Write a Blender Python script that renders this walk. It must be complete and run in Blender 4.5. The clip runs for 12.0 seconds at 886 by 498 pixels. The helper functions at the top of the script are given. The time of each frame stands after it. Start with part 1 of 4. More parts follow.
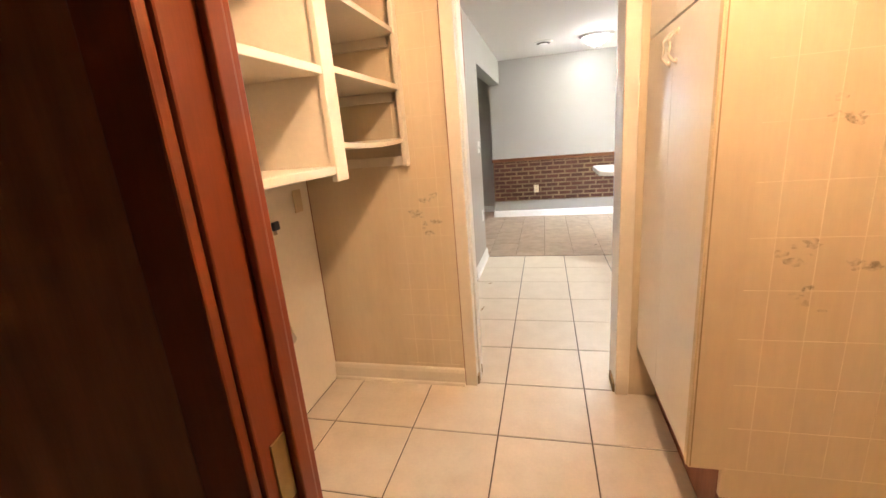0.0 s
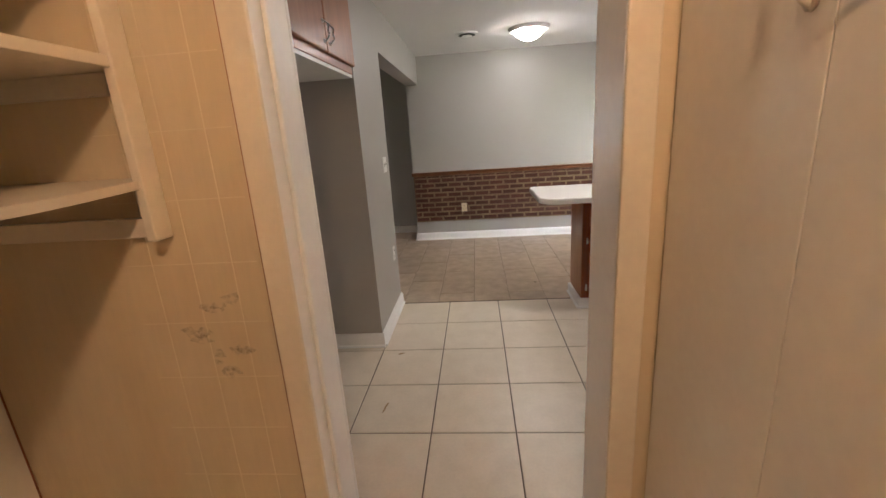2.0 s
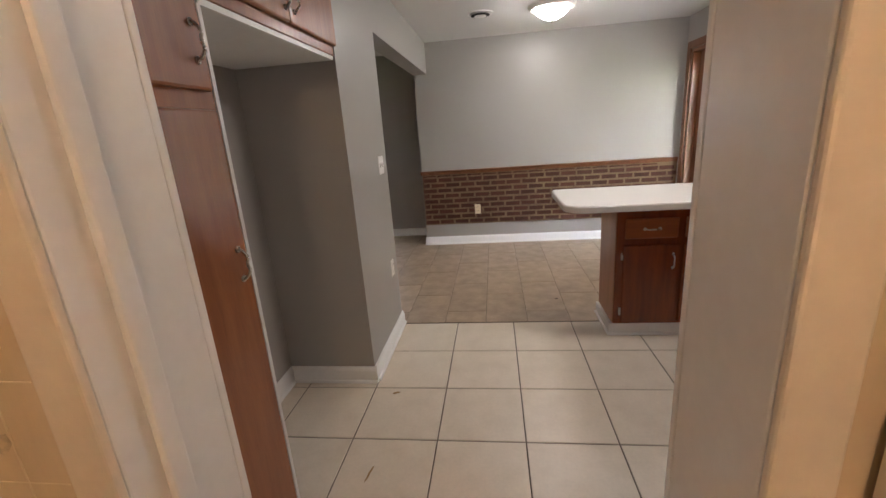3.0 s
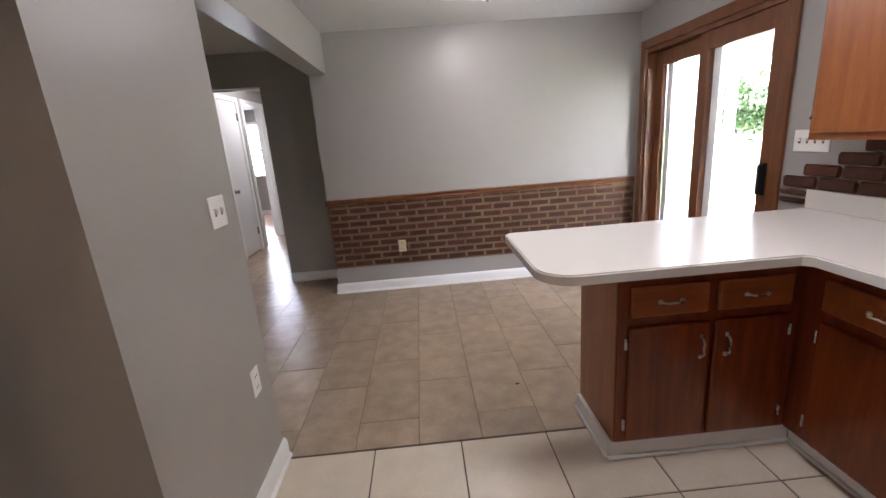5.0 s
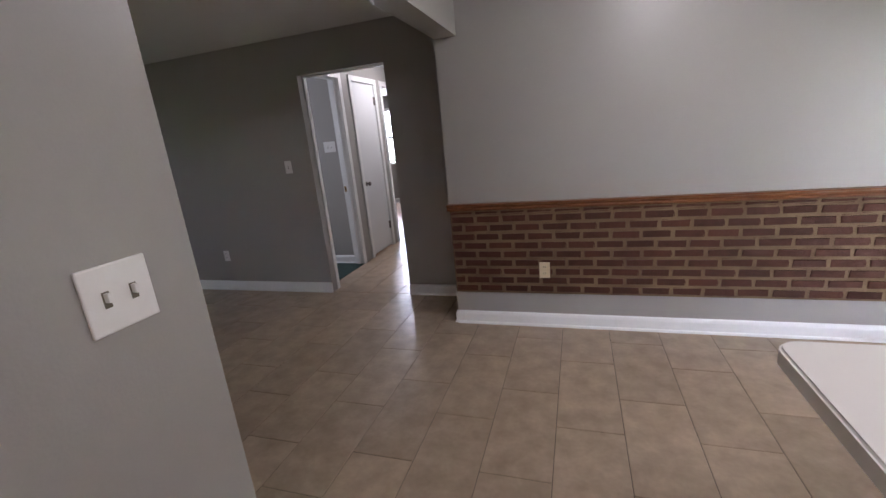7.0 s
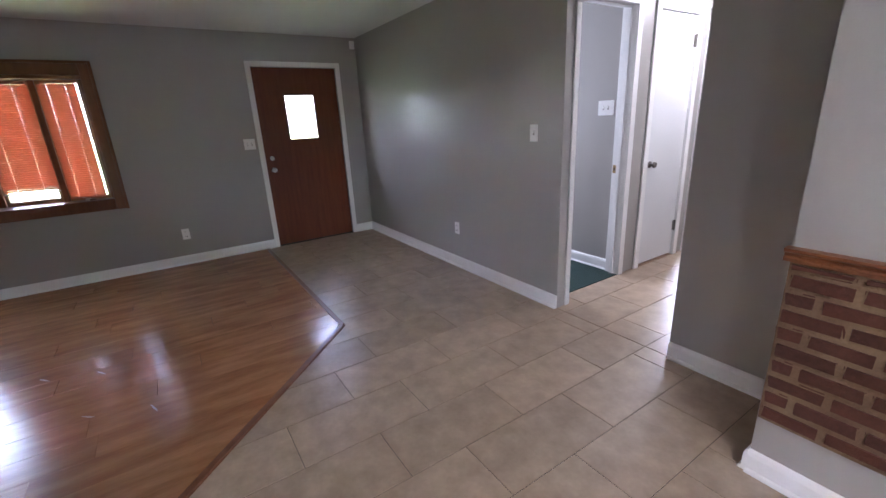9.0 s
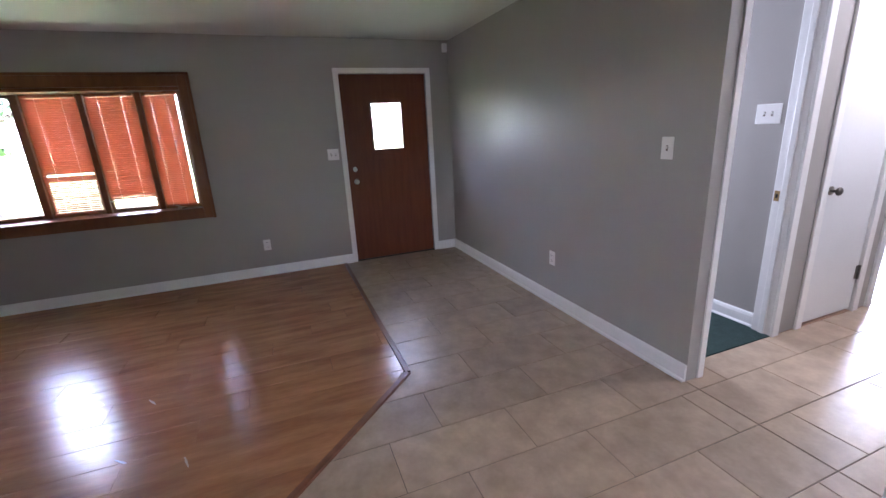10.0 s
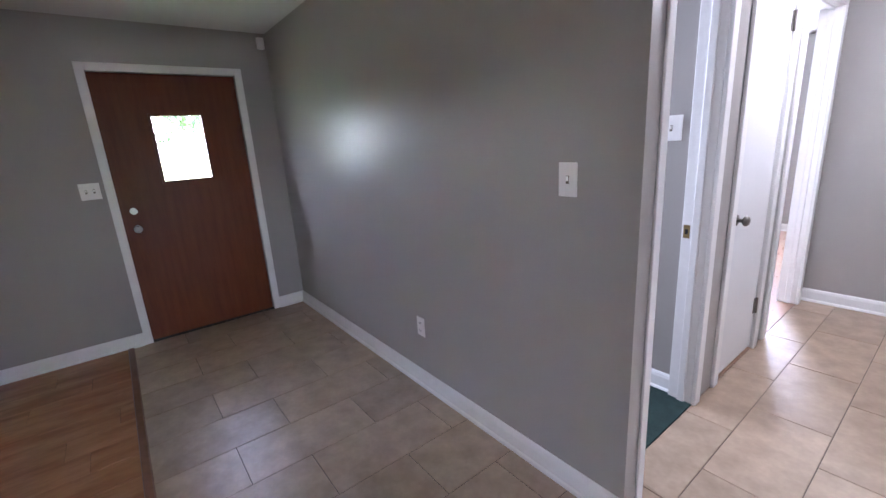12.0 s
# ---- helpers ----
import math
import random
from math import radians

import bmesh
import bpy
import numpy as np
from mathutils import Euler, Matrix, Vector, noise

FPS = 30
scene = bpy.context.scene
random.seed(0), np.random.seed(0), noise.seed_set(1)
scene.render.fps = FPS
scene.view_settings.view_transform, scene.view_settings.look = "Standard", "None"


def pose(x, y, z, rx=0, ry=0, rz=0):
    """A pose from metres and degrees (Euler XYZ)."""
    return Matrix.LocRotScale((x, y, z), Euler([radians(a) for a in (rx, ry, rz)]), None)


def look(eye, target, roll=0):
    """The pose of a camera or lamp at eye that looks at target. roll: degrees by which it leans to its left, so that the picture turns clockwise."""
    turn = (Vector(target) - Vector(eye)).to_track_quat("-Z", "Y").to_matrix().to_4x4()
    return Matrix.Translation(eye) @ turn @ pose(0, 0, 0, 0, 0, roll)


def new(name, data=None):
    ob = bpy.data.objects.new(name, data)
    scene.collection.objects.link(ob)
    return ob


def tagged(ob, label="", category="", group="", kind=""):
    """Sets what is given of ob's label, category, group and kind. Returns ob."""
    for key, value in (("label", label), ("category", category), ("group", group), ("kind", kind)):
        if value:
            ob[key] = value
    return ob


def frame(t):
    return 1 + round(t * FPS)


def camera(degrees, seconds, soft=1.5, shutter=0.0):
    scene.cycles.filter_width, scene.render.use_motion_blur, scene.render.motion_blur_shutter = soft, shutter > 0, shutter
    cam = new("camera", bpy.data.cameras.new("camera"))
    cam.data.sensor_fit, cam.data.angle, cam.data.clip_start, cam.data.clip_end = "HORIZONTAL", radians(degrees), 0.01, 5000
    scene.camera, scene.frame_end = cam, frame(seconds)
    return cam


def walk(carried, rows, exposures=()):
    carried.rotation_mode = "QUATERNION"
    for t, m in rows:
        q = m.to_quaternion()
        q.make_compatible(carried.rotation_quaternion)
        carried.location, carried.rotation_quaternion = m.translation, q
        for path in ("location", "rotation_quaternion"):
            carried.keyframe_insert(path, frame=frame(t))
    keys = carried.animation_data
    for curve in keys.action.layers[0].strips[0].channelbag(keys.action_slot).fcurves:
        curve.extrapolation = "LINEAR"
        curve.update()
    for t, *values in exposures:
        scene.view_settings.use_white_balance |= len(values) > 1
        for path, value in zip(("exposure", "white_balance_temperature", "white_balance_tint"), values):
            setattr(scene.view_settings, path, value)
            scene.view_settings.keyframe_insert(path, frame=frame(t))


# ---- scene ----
cam = camera(93.3, 12.0)
PATH = [
    (0, (0.081, 0.177, 1.347), (-0.4, 2.048, 0.831), -4.8),
    (0.5, (0.127, 0.477, 1.361), (-0.389, 2.346, 0.874), -4.5),
    (1, (0.129, 0.769, 1.352), (-0.231, 2.664, 0.823), -3.0),
    (1.5, (0.093, 1.077, 1.413), (-0.096, 2.998, 0.893), -4.1),
    (2, (0.122, 1.321, 1.408), (-0.052, 3.242, 0.882), -3.8),
    (2.5, (0.159, 1.586, 1.422), (-0.128, 3.497, 0.91), -3.0),
    (2.7, (0.16, 1.681, 1.415), (-0.117, 3.587, 0.876), -3.5),
    (4.3, (0.166, 2.584, 1.395), (-0.044, 4.495, 0.844), -5.7),
    (4.5, (0.171, 2.699, 1.396), (0.032, 4.629, 0.89), -4.8),
    (5, (0.178, 2.987, 1.41), (0.253, 4.921, 0.905), -4.4),
    (5.5, (0.266, 3.284, 1.432), (0.048, 5.216, 0.962), -3.2),
    (6, (0.279, 3.562, 1.42), (-0.043, 5.459, 0.877), -3.8),
    (6.5, (0.239, 3.886, 1.433), (-0.081, 5.795, 0.933), -3.4),
    (6.7, (0.202, 3.952, 1.431), (-0.242, 5.834, 0.918), -4.2),
    (8.3, (0.031, 5.004, 1.401), (-1.032, 6.621, 0.895), -3.5),
    (8.5, (-0.043, 5.111, 1.416), (-1.31, 6.571, 0.903), -2.6),
    (9, (-0.252, 5.289, 1.397), (-1.857, 6.323, 0.802), -2.9),
    (9.5, (-0.532, 5.432, 1.419), (-2.216, 6.353, 0.857), -3.2),
    (10, (-0.758, 5.585, 1.421), (-2.56, 6.259, 0.874), -3.0),
    (10.5, (-0.967, 5.708, 1.435), (-2.808, 6.253, 0.877), -2.3),
    (11, (-1.222, 5.828, 1.429), (-3.02, 6.546, 0.927), -3.9),
    (11.5, (-1.42, 6.023, 1.421), (-3.101, 6.976, 0.906), -3.5),
    (12, (-1.574, 6.289, 1.426), (-3.113, 7.463, 0.924), -3.6),
]
EXPOSURES = [(0.0, 6.4, 6150, 11), (0.5, 6.1, 6100, 11), (1.0, 5.75, 6250, 12), (1.5, 5.4, 6300, 13), (2.7, 5.15, 6250, 15), (4.5, 5.15, 5900, 18), (5.5, 4.95, 5900, 19),
    (6.5, 4.62, 5850, 20), (8.5, 5.7, 5450, 22), (10.5, 6.05, 5350, 25), (12.0, 6.1, 5300, 24)]
walk(cam, [(t, look(eye, target, roll)) for t, eye, target, roll in PATH], EXPOSURES)

# ---- world and light ----
world = bpy.data.worlds.new("sky")
scene.world = world
world.use_nodes = True
wn = world.node_tree.nodes
sky = wn.new("ShaderNodeTexSky")
sky.sky_type = "NISHITA"
sky.sun_disc = False
sky.sun_elevation, sky.sun_rotation = radians(52), radians(170)
wn["Background"].inputs["Strength"].default_value = 0.15
sky.dust_density = 3.0
haze = wn.new("ShaderNodeHueSaturation")
haze.inputs["Saturation"].default_value = 0.4
world.node_tree.links.new(sky.outputs[0], haze.inputs["Color"])
world.node_tree.links.new(haze.outputs[0], wn["Background"].inputs["Color"])

sun = new("sun", bpy.data.lights.new("sun", "SUN"))
sun.data.energy, sun.data.angle, sun.data.color = 2.2, radians(0.6), (1, 0.96, 0.9)
sun.matrix_world = look((0, -20, 30), (1, -3, 0))


def area_lamp(name, eye, target, w, h, watts, color=(1, 1, 1)):
    lamp = new(name, bpy.data.lights.new(name, "AREA"))
    lamp.data.shape, lamp.data.size, lamp.data.size_y = "RECTANGLE", w, h
    lamp.data.energy, lamp.data.color = watts, color
    lamp.matrix_world = look(eye, target)
    return lamp


# sky light in the bedroom's window opening
area_lamp("skylight_bedroom", (-3.75, 13.35, 1.5), (-3.4, 10, 0.4), 0.9, 1.1, 2.8, (0.95, 0.98, 1.0))
# added fill lamp; the green room has no window opening
area_lamp("fill_green_room", (-4.5, 8.05, 1.6), (-2.3, 8.1, 1.2), 0.5, 0.9, 0.8, (0.95, 0.98, 1.0))


# ---- materials ----
def mat(name, color, rough=0.6, metal=0.0, var=0.06, scale=6.0, fine=60.0, bump=0.05, stretch=(1, 1, 1), second=None, amount=0.5, rand=0.0, rough_var=0.1, spec=0.5, coat=0.0):
    """Two-scale noise over a base colour, with bump; second: a colour mixed in by the large noise; rand: spread between pieces."""
    m = bpy.data.materials.new(name)
    m.use_nodes = True
    n, l = m.node_tree.nodes, m.node_tree.links
    b = n["Principled BSDF"]
    b.inputs["Metallic"].default_value = metal
    b.inputs["Specular IOR Level"].default_value = spec
    b.inputs["Coat Weight"].default_value = coat
    b.inputs["Coat Roughness"].default_value = 0.15
    tc, mp = n.new("ShaderNodeTexCoord"), n.new("ShaderNodeMapping")
    mp.inputs["Scale"].default_value = stretch
    info = n.new("ShaderNodeObjectInfo")
    geo = n.new("ShaderNodeNewGeometry")
    off = n.new("ShaderNodeVectorMath")
    off.operation = "MULTIPLY_ADD"
    l.new(info.outputs["Random"], off.inputs[0])
    off.inputs[1].default_value = (7.3, 5.1, 3.7) if rand else (0, 0, 0)
    l.new(geo.outputs["Position"], off.inputs[2])
    l.new(off.outputs[0], mp.inputs[0])
    big, small = n.new("ShaderNodeTexNoise"), n.new("ShaderNodeTexNoise")
    big.inputs["Scale"].default_value, small.inputs["Scale"].default_value = scale, fine
    big.inputs["Detail"].default_value, small.inputs["Detail"].default_value = 3, 4
    l.new(mp.outputs[0], big.inputs["Vector"])
    l.new(mp.outputs[0], small.inputs["Vector"])
    ramp = n.new("ShaderNodeMapRange")
    ramp.inputs["From Min"].default_value, ramp.inputs["From Max"].default_value = 0.25, 0.78
    ramp.inputs["To Max"].default_value = amount
    l.new(big.outputs["Fac"], ramp.inputs["Value"])
    mix = n.new("ShaderNodeMix")
    mix.data_type = "RGBA"
    mix.inputs["A"].default_value = (*color, 1)
    mix.inputs["B"].default_value = (*(second or [c * (1 - 2 * var) for c in color]), 1)
    l.new(ramp.outputs[0], mix.inputs["Factor"])
    hsv = n.new("ShaderNodeHueSaturation")
    l.new(mix.outputs["Result"], hsv.inputs["Color"])
    add = n.new("ShaderNodeMath")
    add.operation = "MULTIPLY_ADD"
    l.new(small.outputs["Fac"], add.inputs[0])
    add.inputs[1].default_value, add.inputs[2].default_value = 3 * var, 1 - 1.5 * var
    add2 = n.new("ShaderNodeMath")
    add2.operation = "MULTIPLY_ADD"
    l.new(info.outputs["Random"], add2.inputs[0])
    add2.inputs[1].default_value = rand
    l.new(add.outputs[0], add2.inputs[2])
    l.new(add2.outputs[0], hsv.inputs["Value"])
    l.new(hsv.outputs[0], b.inputs["Base Color"])
    rr = n.new("ShaderNodeMapRange")
    rr.inputs["To Min"].default_value, rr.inputs["To Max"].default_value = max(0.02, rough - rough_var), min(1, rough + rough_var)
    l.new(big.outputs["Fac"], rr.inputs["Value"])
    l.new(rr.outputs[0], b.inputs["Roughness"])
    bp = n.new("ShaderNodeBump")
    bp.inputs["Strength"].default_value, bp.inputs["Distance"].default_value = bump, 0.01
    l.new(small.outputs["Fac"], bp.inputs["Height"])
    l.new(bp.outputs[0], b.inputs["Normal"])
    return m


def glow(name, color, strength):
    m = bpy.data.materials.new(name)
    m.use_nodes = True
    b = m.node_tree.nodes["Principled BSDF"]
    b.inputs["Base Color"].default_value = (*color, 1)
    b.inputs["Emission Color"].default_value = (*color, 1)
    b.inputs["Emission Strength"].default_value = strength
    return m


def clear_glass(name, rough=0.0):
    m = bpy.data.materials.new(name)
    m.use_nodes = True
    b = m.node_tree.nodes["Principled BSDF"]
    b.inputs["Transmission Weight"].default_value = 1
    b.inputs["Roughness"].default_value = rough
    b.inputs["IOR"].default_value = 1.1
    return m


M_GREY = mat("grey_wall_paint", (0.38, 0.363, 0.34), 0.36, var=0.02, scale=1.3, fine=160, bump=0.05, rough_var=0.04)
M_CEIL = mat("white_ceiling_paint", (0.72, 0.71, 0.70), 0.8, var=0.03, scale=1.5, fine=120, bump=0.12)
M_WHITE = mat("white_gloss_trim", (0.87, 0.87, 0.86), 0.40, var=0.03, scale=3, fine=40, bump=0.03)
M_DOORW = mat("white_door_paint", (0.76, 0.77, 0.78), 0.4, var=0.02, scale=3, fine=60, bump=0.02)
M_CREAM = mat("cream_panel_paint", (0.69, 0.59, 0.43), 0.4, var=0.04, scale=1.6, fine=24, bump=0.05, stretch=(3, 3, 0.45), second=(0.57, 0.43, 0.26), amount=0.6)
M_CREAMW = mat("cream_white_paint", (0.82, 0.79, 0.73), 0.42, var=0.03, scale=2, fine=40, bump=0.04, second=(0.77, 0.69, 0.56), amount=0.6)
M_CREAMT = mat("cream_trim_paint", (0.77, 0.70, 0.585), 0.38, var=0.04, scale=4, fine=50, bump=0.05)
M_STAIN = mat("grubby_smudge", (0.36, 0.25, 0.13), 0.6, var=0.15, scale=30, fine=120, bump=0.0)
M_LINE = mat("scored_line", (0.735, 0.635, 0.47), 0.5, var=0.05, scale=20)
M_TILE = mat("beige_ceramic_tile", (0.73, 0.65, 0.54), 0.36, var=0.05, scale=9, fine=70, bump=0.03, second=(0.60, 0.52, 0.41), amount=0.6, rand=0.05, rough_var=0.08)
M_GROUT = mat("dark_grout", (0.13, 0.10, 0.075), 0.9, var=0.2, scale=8, fine=90, bump=0.2)
M_LAM = mat("stone_look_laminate", (0.425, 0.325, 0.235), 0.35, var=0.10, scale=9, fine=45, bump=0.03, second=(0.285, 0.215, 0.15), amount=1.0, rand=0.2, rough_var=0.05)
M_LAMJ = mat("laminate_joint", (0.09, 0.065, 0.045), 0.7, var=0.1)
M_WOODF = mat("red_brown_plank", (0.48, 0.24, 0.112), 0.21, var=0.12, scale=2.6, fine=22, bump=0.02, stretch=(5, 0.9, 1), second=(0.25, 0.11, 0.05), amount=1.0, rand=0.07, rough_var=0.07)
M_WOODJ = mat("plank_joint", (0.09, 0.035, 0.015), 0.6, var=0.1)
M_CAB = mat("red_stained_cabinet_wood", (0.25, 0.050, 0.009), 0.24, var=0.14, scale=3, fine=30, bump=0.03, stretch=(9, 9, 0.8), second=(0.09, 0.02, 0.006), amount=0.8, rand=0.1, rough_var=0.05, coat=0.25)
M_CABH = mat("red_stained_drawer_wood", (0.40, 0.11, 0.022), 0.36, var=0.14, scale=3, fine=30, bump=0.03, stretch=(0.9, 9, 9), second=(0.2, 0.052, 0.014), amount=0.8, rand=0.1, rough_var=0.05, coat=0.25)
M_CABU = mat("brown_stained_upper_cabinet_wood", (0.34, 0.115, 0.030), 0.36, var=0.14, scale=3, fine=30, bump=0.03, stretch=(9, 9, 0.8), second=(0.2, 0.058, 0.015), amount=0.8, rand=0.1, rough_var=0.05, coat=0.25)
M_FDOOR = mat("red_brown_front_door_wood", (0.17, 0.048, 0.019), 0.36, var=0.12, scale=3, fine=26, bump=0.03, stretch=(8, 8, 0.7), second=(0.12, 0.03, 0.012), amount=0.9, rough_var=0.05, spec=0.3)
M_REDW = mat("dark_red_door_wood", (0.22, 0.046, 0.012), 0.36, var=0.1, scale=3, fine=26, bump=0.03, stretch=(8, 8, 0.7), second=(0.165, 0.033, 0.009), amount=0.7, rough_var=0.05, spec=0.3)
M_BROWNW = mat("brown_stained_frame", (0.20, 0.075, 0.026), 0.36, var=0.14, scale=3, fine=30, bump=0.04, stretch=(6, 6, 0.8), second=(0.11, 0.037, 0.014), amount=0.7, rough_var=0.07)
M_BRICK = mat("red_brown_brick", (0.076, 0.024, 0.0115), 0.8, var=0.2, scale=9, fine=80, bump=0.5, second=(0.045, 0.015, 0.008), amount=0.9, rand=0.45)
M_MORTAR = mat("pale_mortar", (0.24, 0.165, 0.09), 0.95, var=0.14, scale=5, fine=100, bump=0.5, second=(0.13, 0.08, 0.05), amount=1.0)
M_COUNTER = mat("white_laminate_top", (0.80, 0.77, 0.73), 0.25, var=0.006, scale=2, fine=200, bump=0.005, rough_var=0.02)
M_PLATE = mat("white_plastic", (0.88, 0.87, 0.85), 0.35, var=0.02, scale=10)
M_IVORY = mat("ivory_plastic", (0.70, 0.60, 0.42), 0.4, var=0.03, scale=10)
M_SLOT = mat("worn_toggle_slot", (0.17, 0.15, 0.11), 0.5, var=0.1, scale=40)
M_BEIGEP = mat("painted_over_plate", (0.64, 0.52, 0.33), 0.45, var=0.04, scale=10)
M_DARK = mat("dark_slot", (0.02, 0.018, 0.016), 0.7, var=0.1)
M_CHROME = mat("brushed_nickel", (0.62, 0.58, 0.52), 0.28, metal=1.0, var=0.05, scale=20, fine=120)
M_NICKEL = mat("aged_dark_nickel", (0.24, 0.22, 0.20), 0.42, metal=1.0, var=0.1, scale=20)
M_BRASS = mat("worn_brass", (0.42, 0.30, 0.14), 0.4, metal=1.0, var=0.1, scale=20)
M_FOIL = mat("crinkled_foil", (0.86, 0.85, 0.84), 0.26, metal=1.0, var=0.06, scale=45, fine=90, bump=0.75, rough_var=0.03)
M_PVC = mat("white_pvc", (0.78, 0.75, 0.68), 0.35, var=0.03, scale=8)
M_GALV = mat("galvanised_plate", (0.5, 0.49, 0.46), 0.42, metal=1.0, var=0.1, scale=25)
M_RED = mat("red_handle", (0.5, 0.03, 0.02), 0.4, var=0.05)
M_BLUE = mat("dark_blue_handle", (0.02, 0.025, 0.06), 0.4, var=0.05)
M_BLACK = mat("black_plastic", (0.012, 0.012, 0.013), 0.4, var=0.1)
M_GREEN = mat("dark_green_carpet", (0.018, 0.045, 0.04), 0.95, var=0.3, scale=20, fine=300, bump=0.6)
M_PINKF = mat("bedroom_wood_floor", (0.42, 0.26, 0.17), 0.3, var=0.08, scale=5, fine=40, stretch=(8, 0.8, 1))
M_BLIND = mat("red_vinyl_slat", (0.52, 0.20, 0.115), 0.42, var=0.04, scale=8, fine=60)
_n, _l = M_BLIND.node_tree.nodes, M_BLIND.node_tree.links
_t, _m = _n.new("ShaderNodeBsdfTranslucent"), _n.new("ShaderNodeMixShader")
_t.inputs["Color"].default_value = (0.70, 0.30, 0.17, 1)
_m.inputs[0].default_value = 0.30
_l.new(_n["Principled BSDF"].outputs[0], _m.inputs[1])
_l.new(_t.outputs[0], _m.inputs[2])
_l.new(_m.outputs[0], _n["Material Output"].inputs["Surface"])
M_CORD = mat("white_blind_cord", (0.8, 0.76, 0.7), 0.7, var=0.03)
M_DOME = glow("lamp_dome_glass", (1.0, 0.93, 0.84), 1.8)
M_BULB = glow("warm_lamp_glass", (1.0, 0.67, 0.40), 5.8)
M_GLASS = clear_glass("window_glass")
M_DARKPANEL = mat("dark_wood_panelling", (0.36, 0.13, 0.06), 0.4, var=0.14, scale=3, fine=30, stretch=(6, 6, 0.7), second=(0.15, 0.05, 0.022), amount=0.8)
M_GRASS = mat("lawn", (0.085, 0.13, 0.04), 0.95, var=0.3, scale=1.2, fine=60, bump=0.6, second=(0.13, 0.15, 0.06), amount=0.7)
M_CONC = mat("patio_concrete", (0.52, 0.50, 0.46), 0.85, var=0.1, scale=3, fine=60, bump=0.2)
M_FENCE = mat("weathered_fence_board", (0.42, 0.38, 0.32), 0.85, var=0.16, scale=4, fine=40, stretch=(6, 6, 0.6), bump=0.2, rand=0.2)
M_LEAF = mat("leaf", (0.07, 0.12, 0.035), 0.6, var=0.3, scale=3, fine=20, second=(0.045, 0.085, 0.025), amount=0.8)
M_BARK = mat("bark", (0.12, 0.085, 0.06), 0.9, var=0.25, scale=6, fine=40, stretch=(3, 3, 0.5), bump=0.8)


# ---- building helpers ----
def bx(bm, x0, x1, y0, y1, z0, z1, bevel=0.0):
    made = bmesh.ops.create_cube(bm, size=1.0)["verts"]
    for v in made:
        v.co = ((x0 + x1) / 2 + v.co.x * (x1 - x0), (y0 + y1) / 2 + v.co.y * (y1 - y0), (z0 + z1) / 2 + v.co.z * (z1 - z0))
    if bevel:
        edges = list({e for v in made for e in v.link_edges})
        bmesh.ops.bevel(bm, geom=edges, offset=bevel, segments=2, affect="EDGES", profile=0.5)
    return bm


def boxes(*items, bevel=0.0):
    bm = bmesh.new()
    for it in items:
        bx(bm, *it, bevel=bevel)
    return bm


def cyl(bm, p, q, r0, r1=None, seg=16, caps=True):
    """A round bar from p to q."""
    p, q = Vector(p), Vector(q)
    d = q - p
    m = Matrix.Translation((p + q) / 2) @ d.to_track_quat("Z", "Y").to_matrix().to_4x4()
    bmesh.ops.create_cone(bm, cap_ends=caps, segments=seg, radius1=r0, radius2=r0 if r1 is None else r1, depth=d.length, matrix=m)
    return bm


def tube(bm, pts, r, seg=10, ribs=0.0):
    """A round tube along points, smooth; ribs: depth of the corrugation."""
    pts = [Vector(p) for p in pts]
    rings = []
    for i, p in enumerate(pts):
        d = (pts[min(i + 1, len(pts) - 1)] - pts[max(i - 1, 0)]).normalized()
        q = d.to_track_quat("Z", "Y")
        rr = r + (ribs if i % 2 else -ribs) + (random.uniform(-ribs, ribs) * 0.25 if ribs else 0)
        rings.append([bm.verts.new(p + q @ Vector((math.cos(a) * rr, math.sin(a) * rr, 0))) for a in (2 * math.pi * k / seg for k in range(seg))])
    for a, b in zip(rings, rings[1:]):
        for k in range(seg):
            bm.faces.new((a[k], a[(k + 1) % seg], b[(k + 1) % seg], b[k]))
    bm.faces.new(list(reversed(rings[0])))
    bm.faces.new(rings[-1])
    return bm


def spline(ctrl, n=12):
    out = []
    c = [Vector(p) for p in ctrl]
    c = [2 * c[0] - c[1]] + c + [2 * c[-1] - c[-2]]
    for i in range(1, len(c) - 2):
        for k in range(n):
            t = k / n
            a, b, d, e = c[i - 1], c[i], c[i + 1], c[i + 2]
            out.append(0.5 * ((2 * b) + (d - a) * t + (2 * a - 5 * b + 4 * d - e) * t * t + (3 * b - a - 3 * d + e) * t ** 3))
    return out + [c[-2]]


def extrude_profile(bm, prof, p, q):
    """A moulding: profile points (out, up) swept from p to q; out is to the left of the way."""
    p, q = Vector(p), Vector(q)
    d = (q - p).normalized()
    side = Vector((-d.y, d.x, 0))
    rows = [[bm.verts.new(e + side * o + Vector((0, 0, u))) for o, u in prof] for e in (p, q)]
    k = len(prof)
    for i in range(k):
        bm.faces.new((rows[0][i], rows[0][(i + 1) % k], rows[1][(i + 1) % k], rows[1][i]))
    bm.faces.new(list(reversed(rows[0])))
    bm.faces.new(rows[1])
    return bm


def to_mesh(name, bm, material, smooth=False):
    bmesh.ops.recalc_face_normals(bm, faces=bm.faces)
    me = bpy.data.meshes.new(name)
    bm.to_mesh(me)
    bm.free()
    me.materials.append(material)
    if smooth:
        me.polygons.foreach_set("use_smooth", [True] * len(me.polygons))
        me.update()
    return me


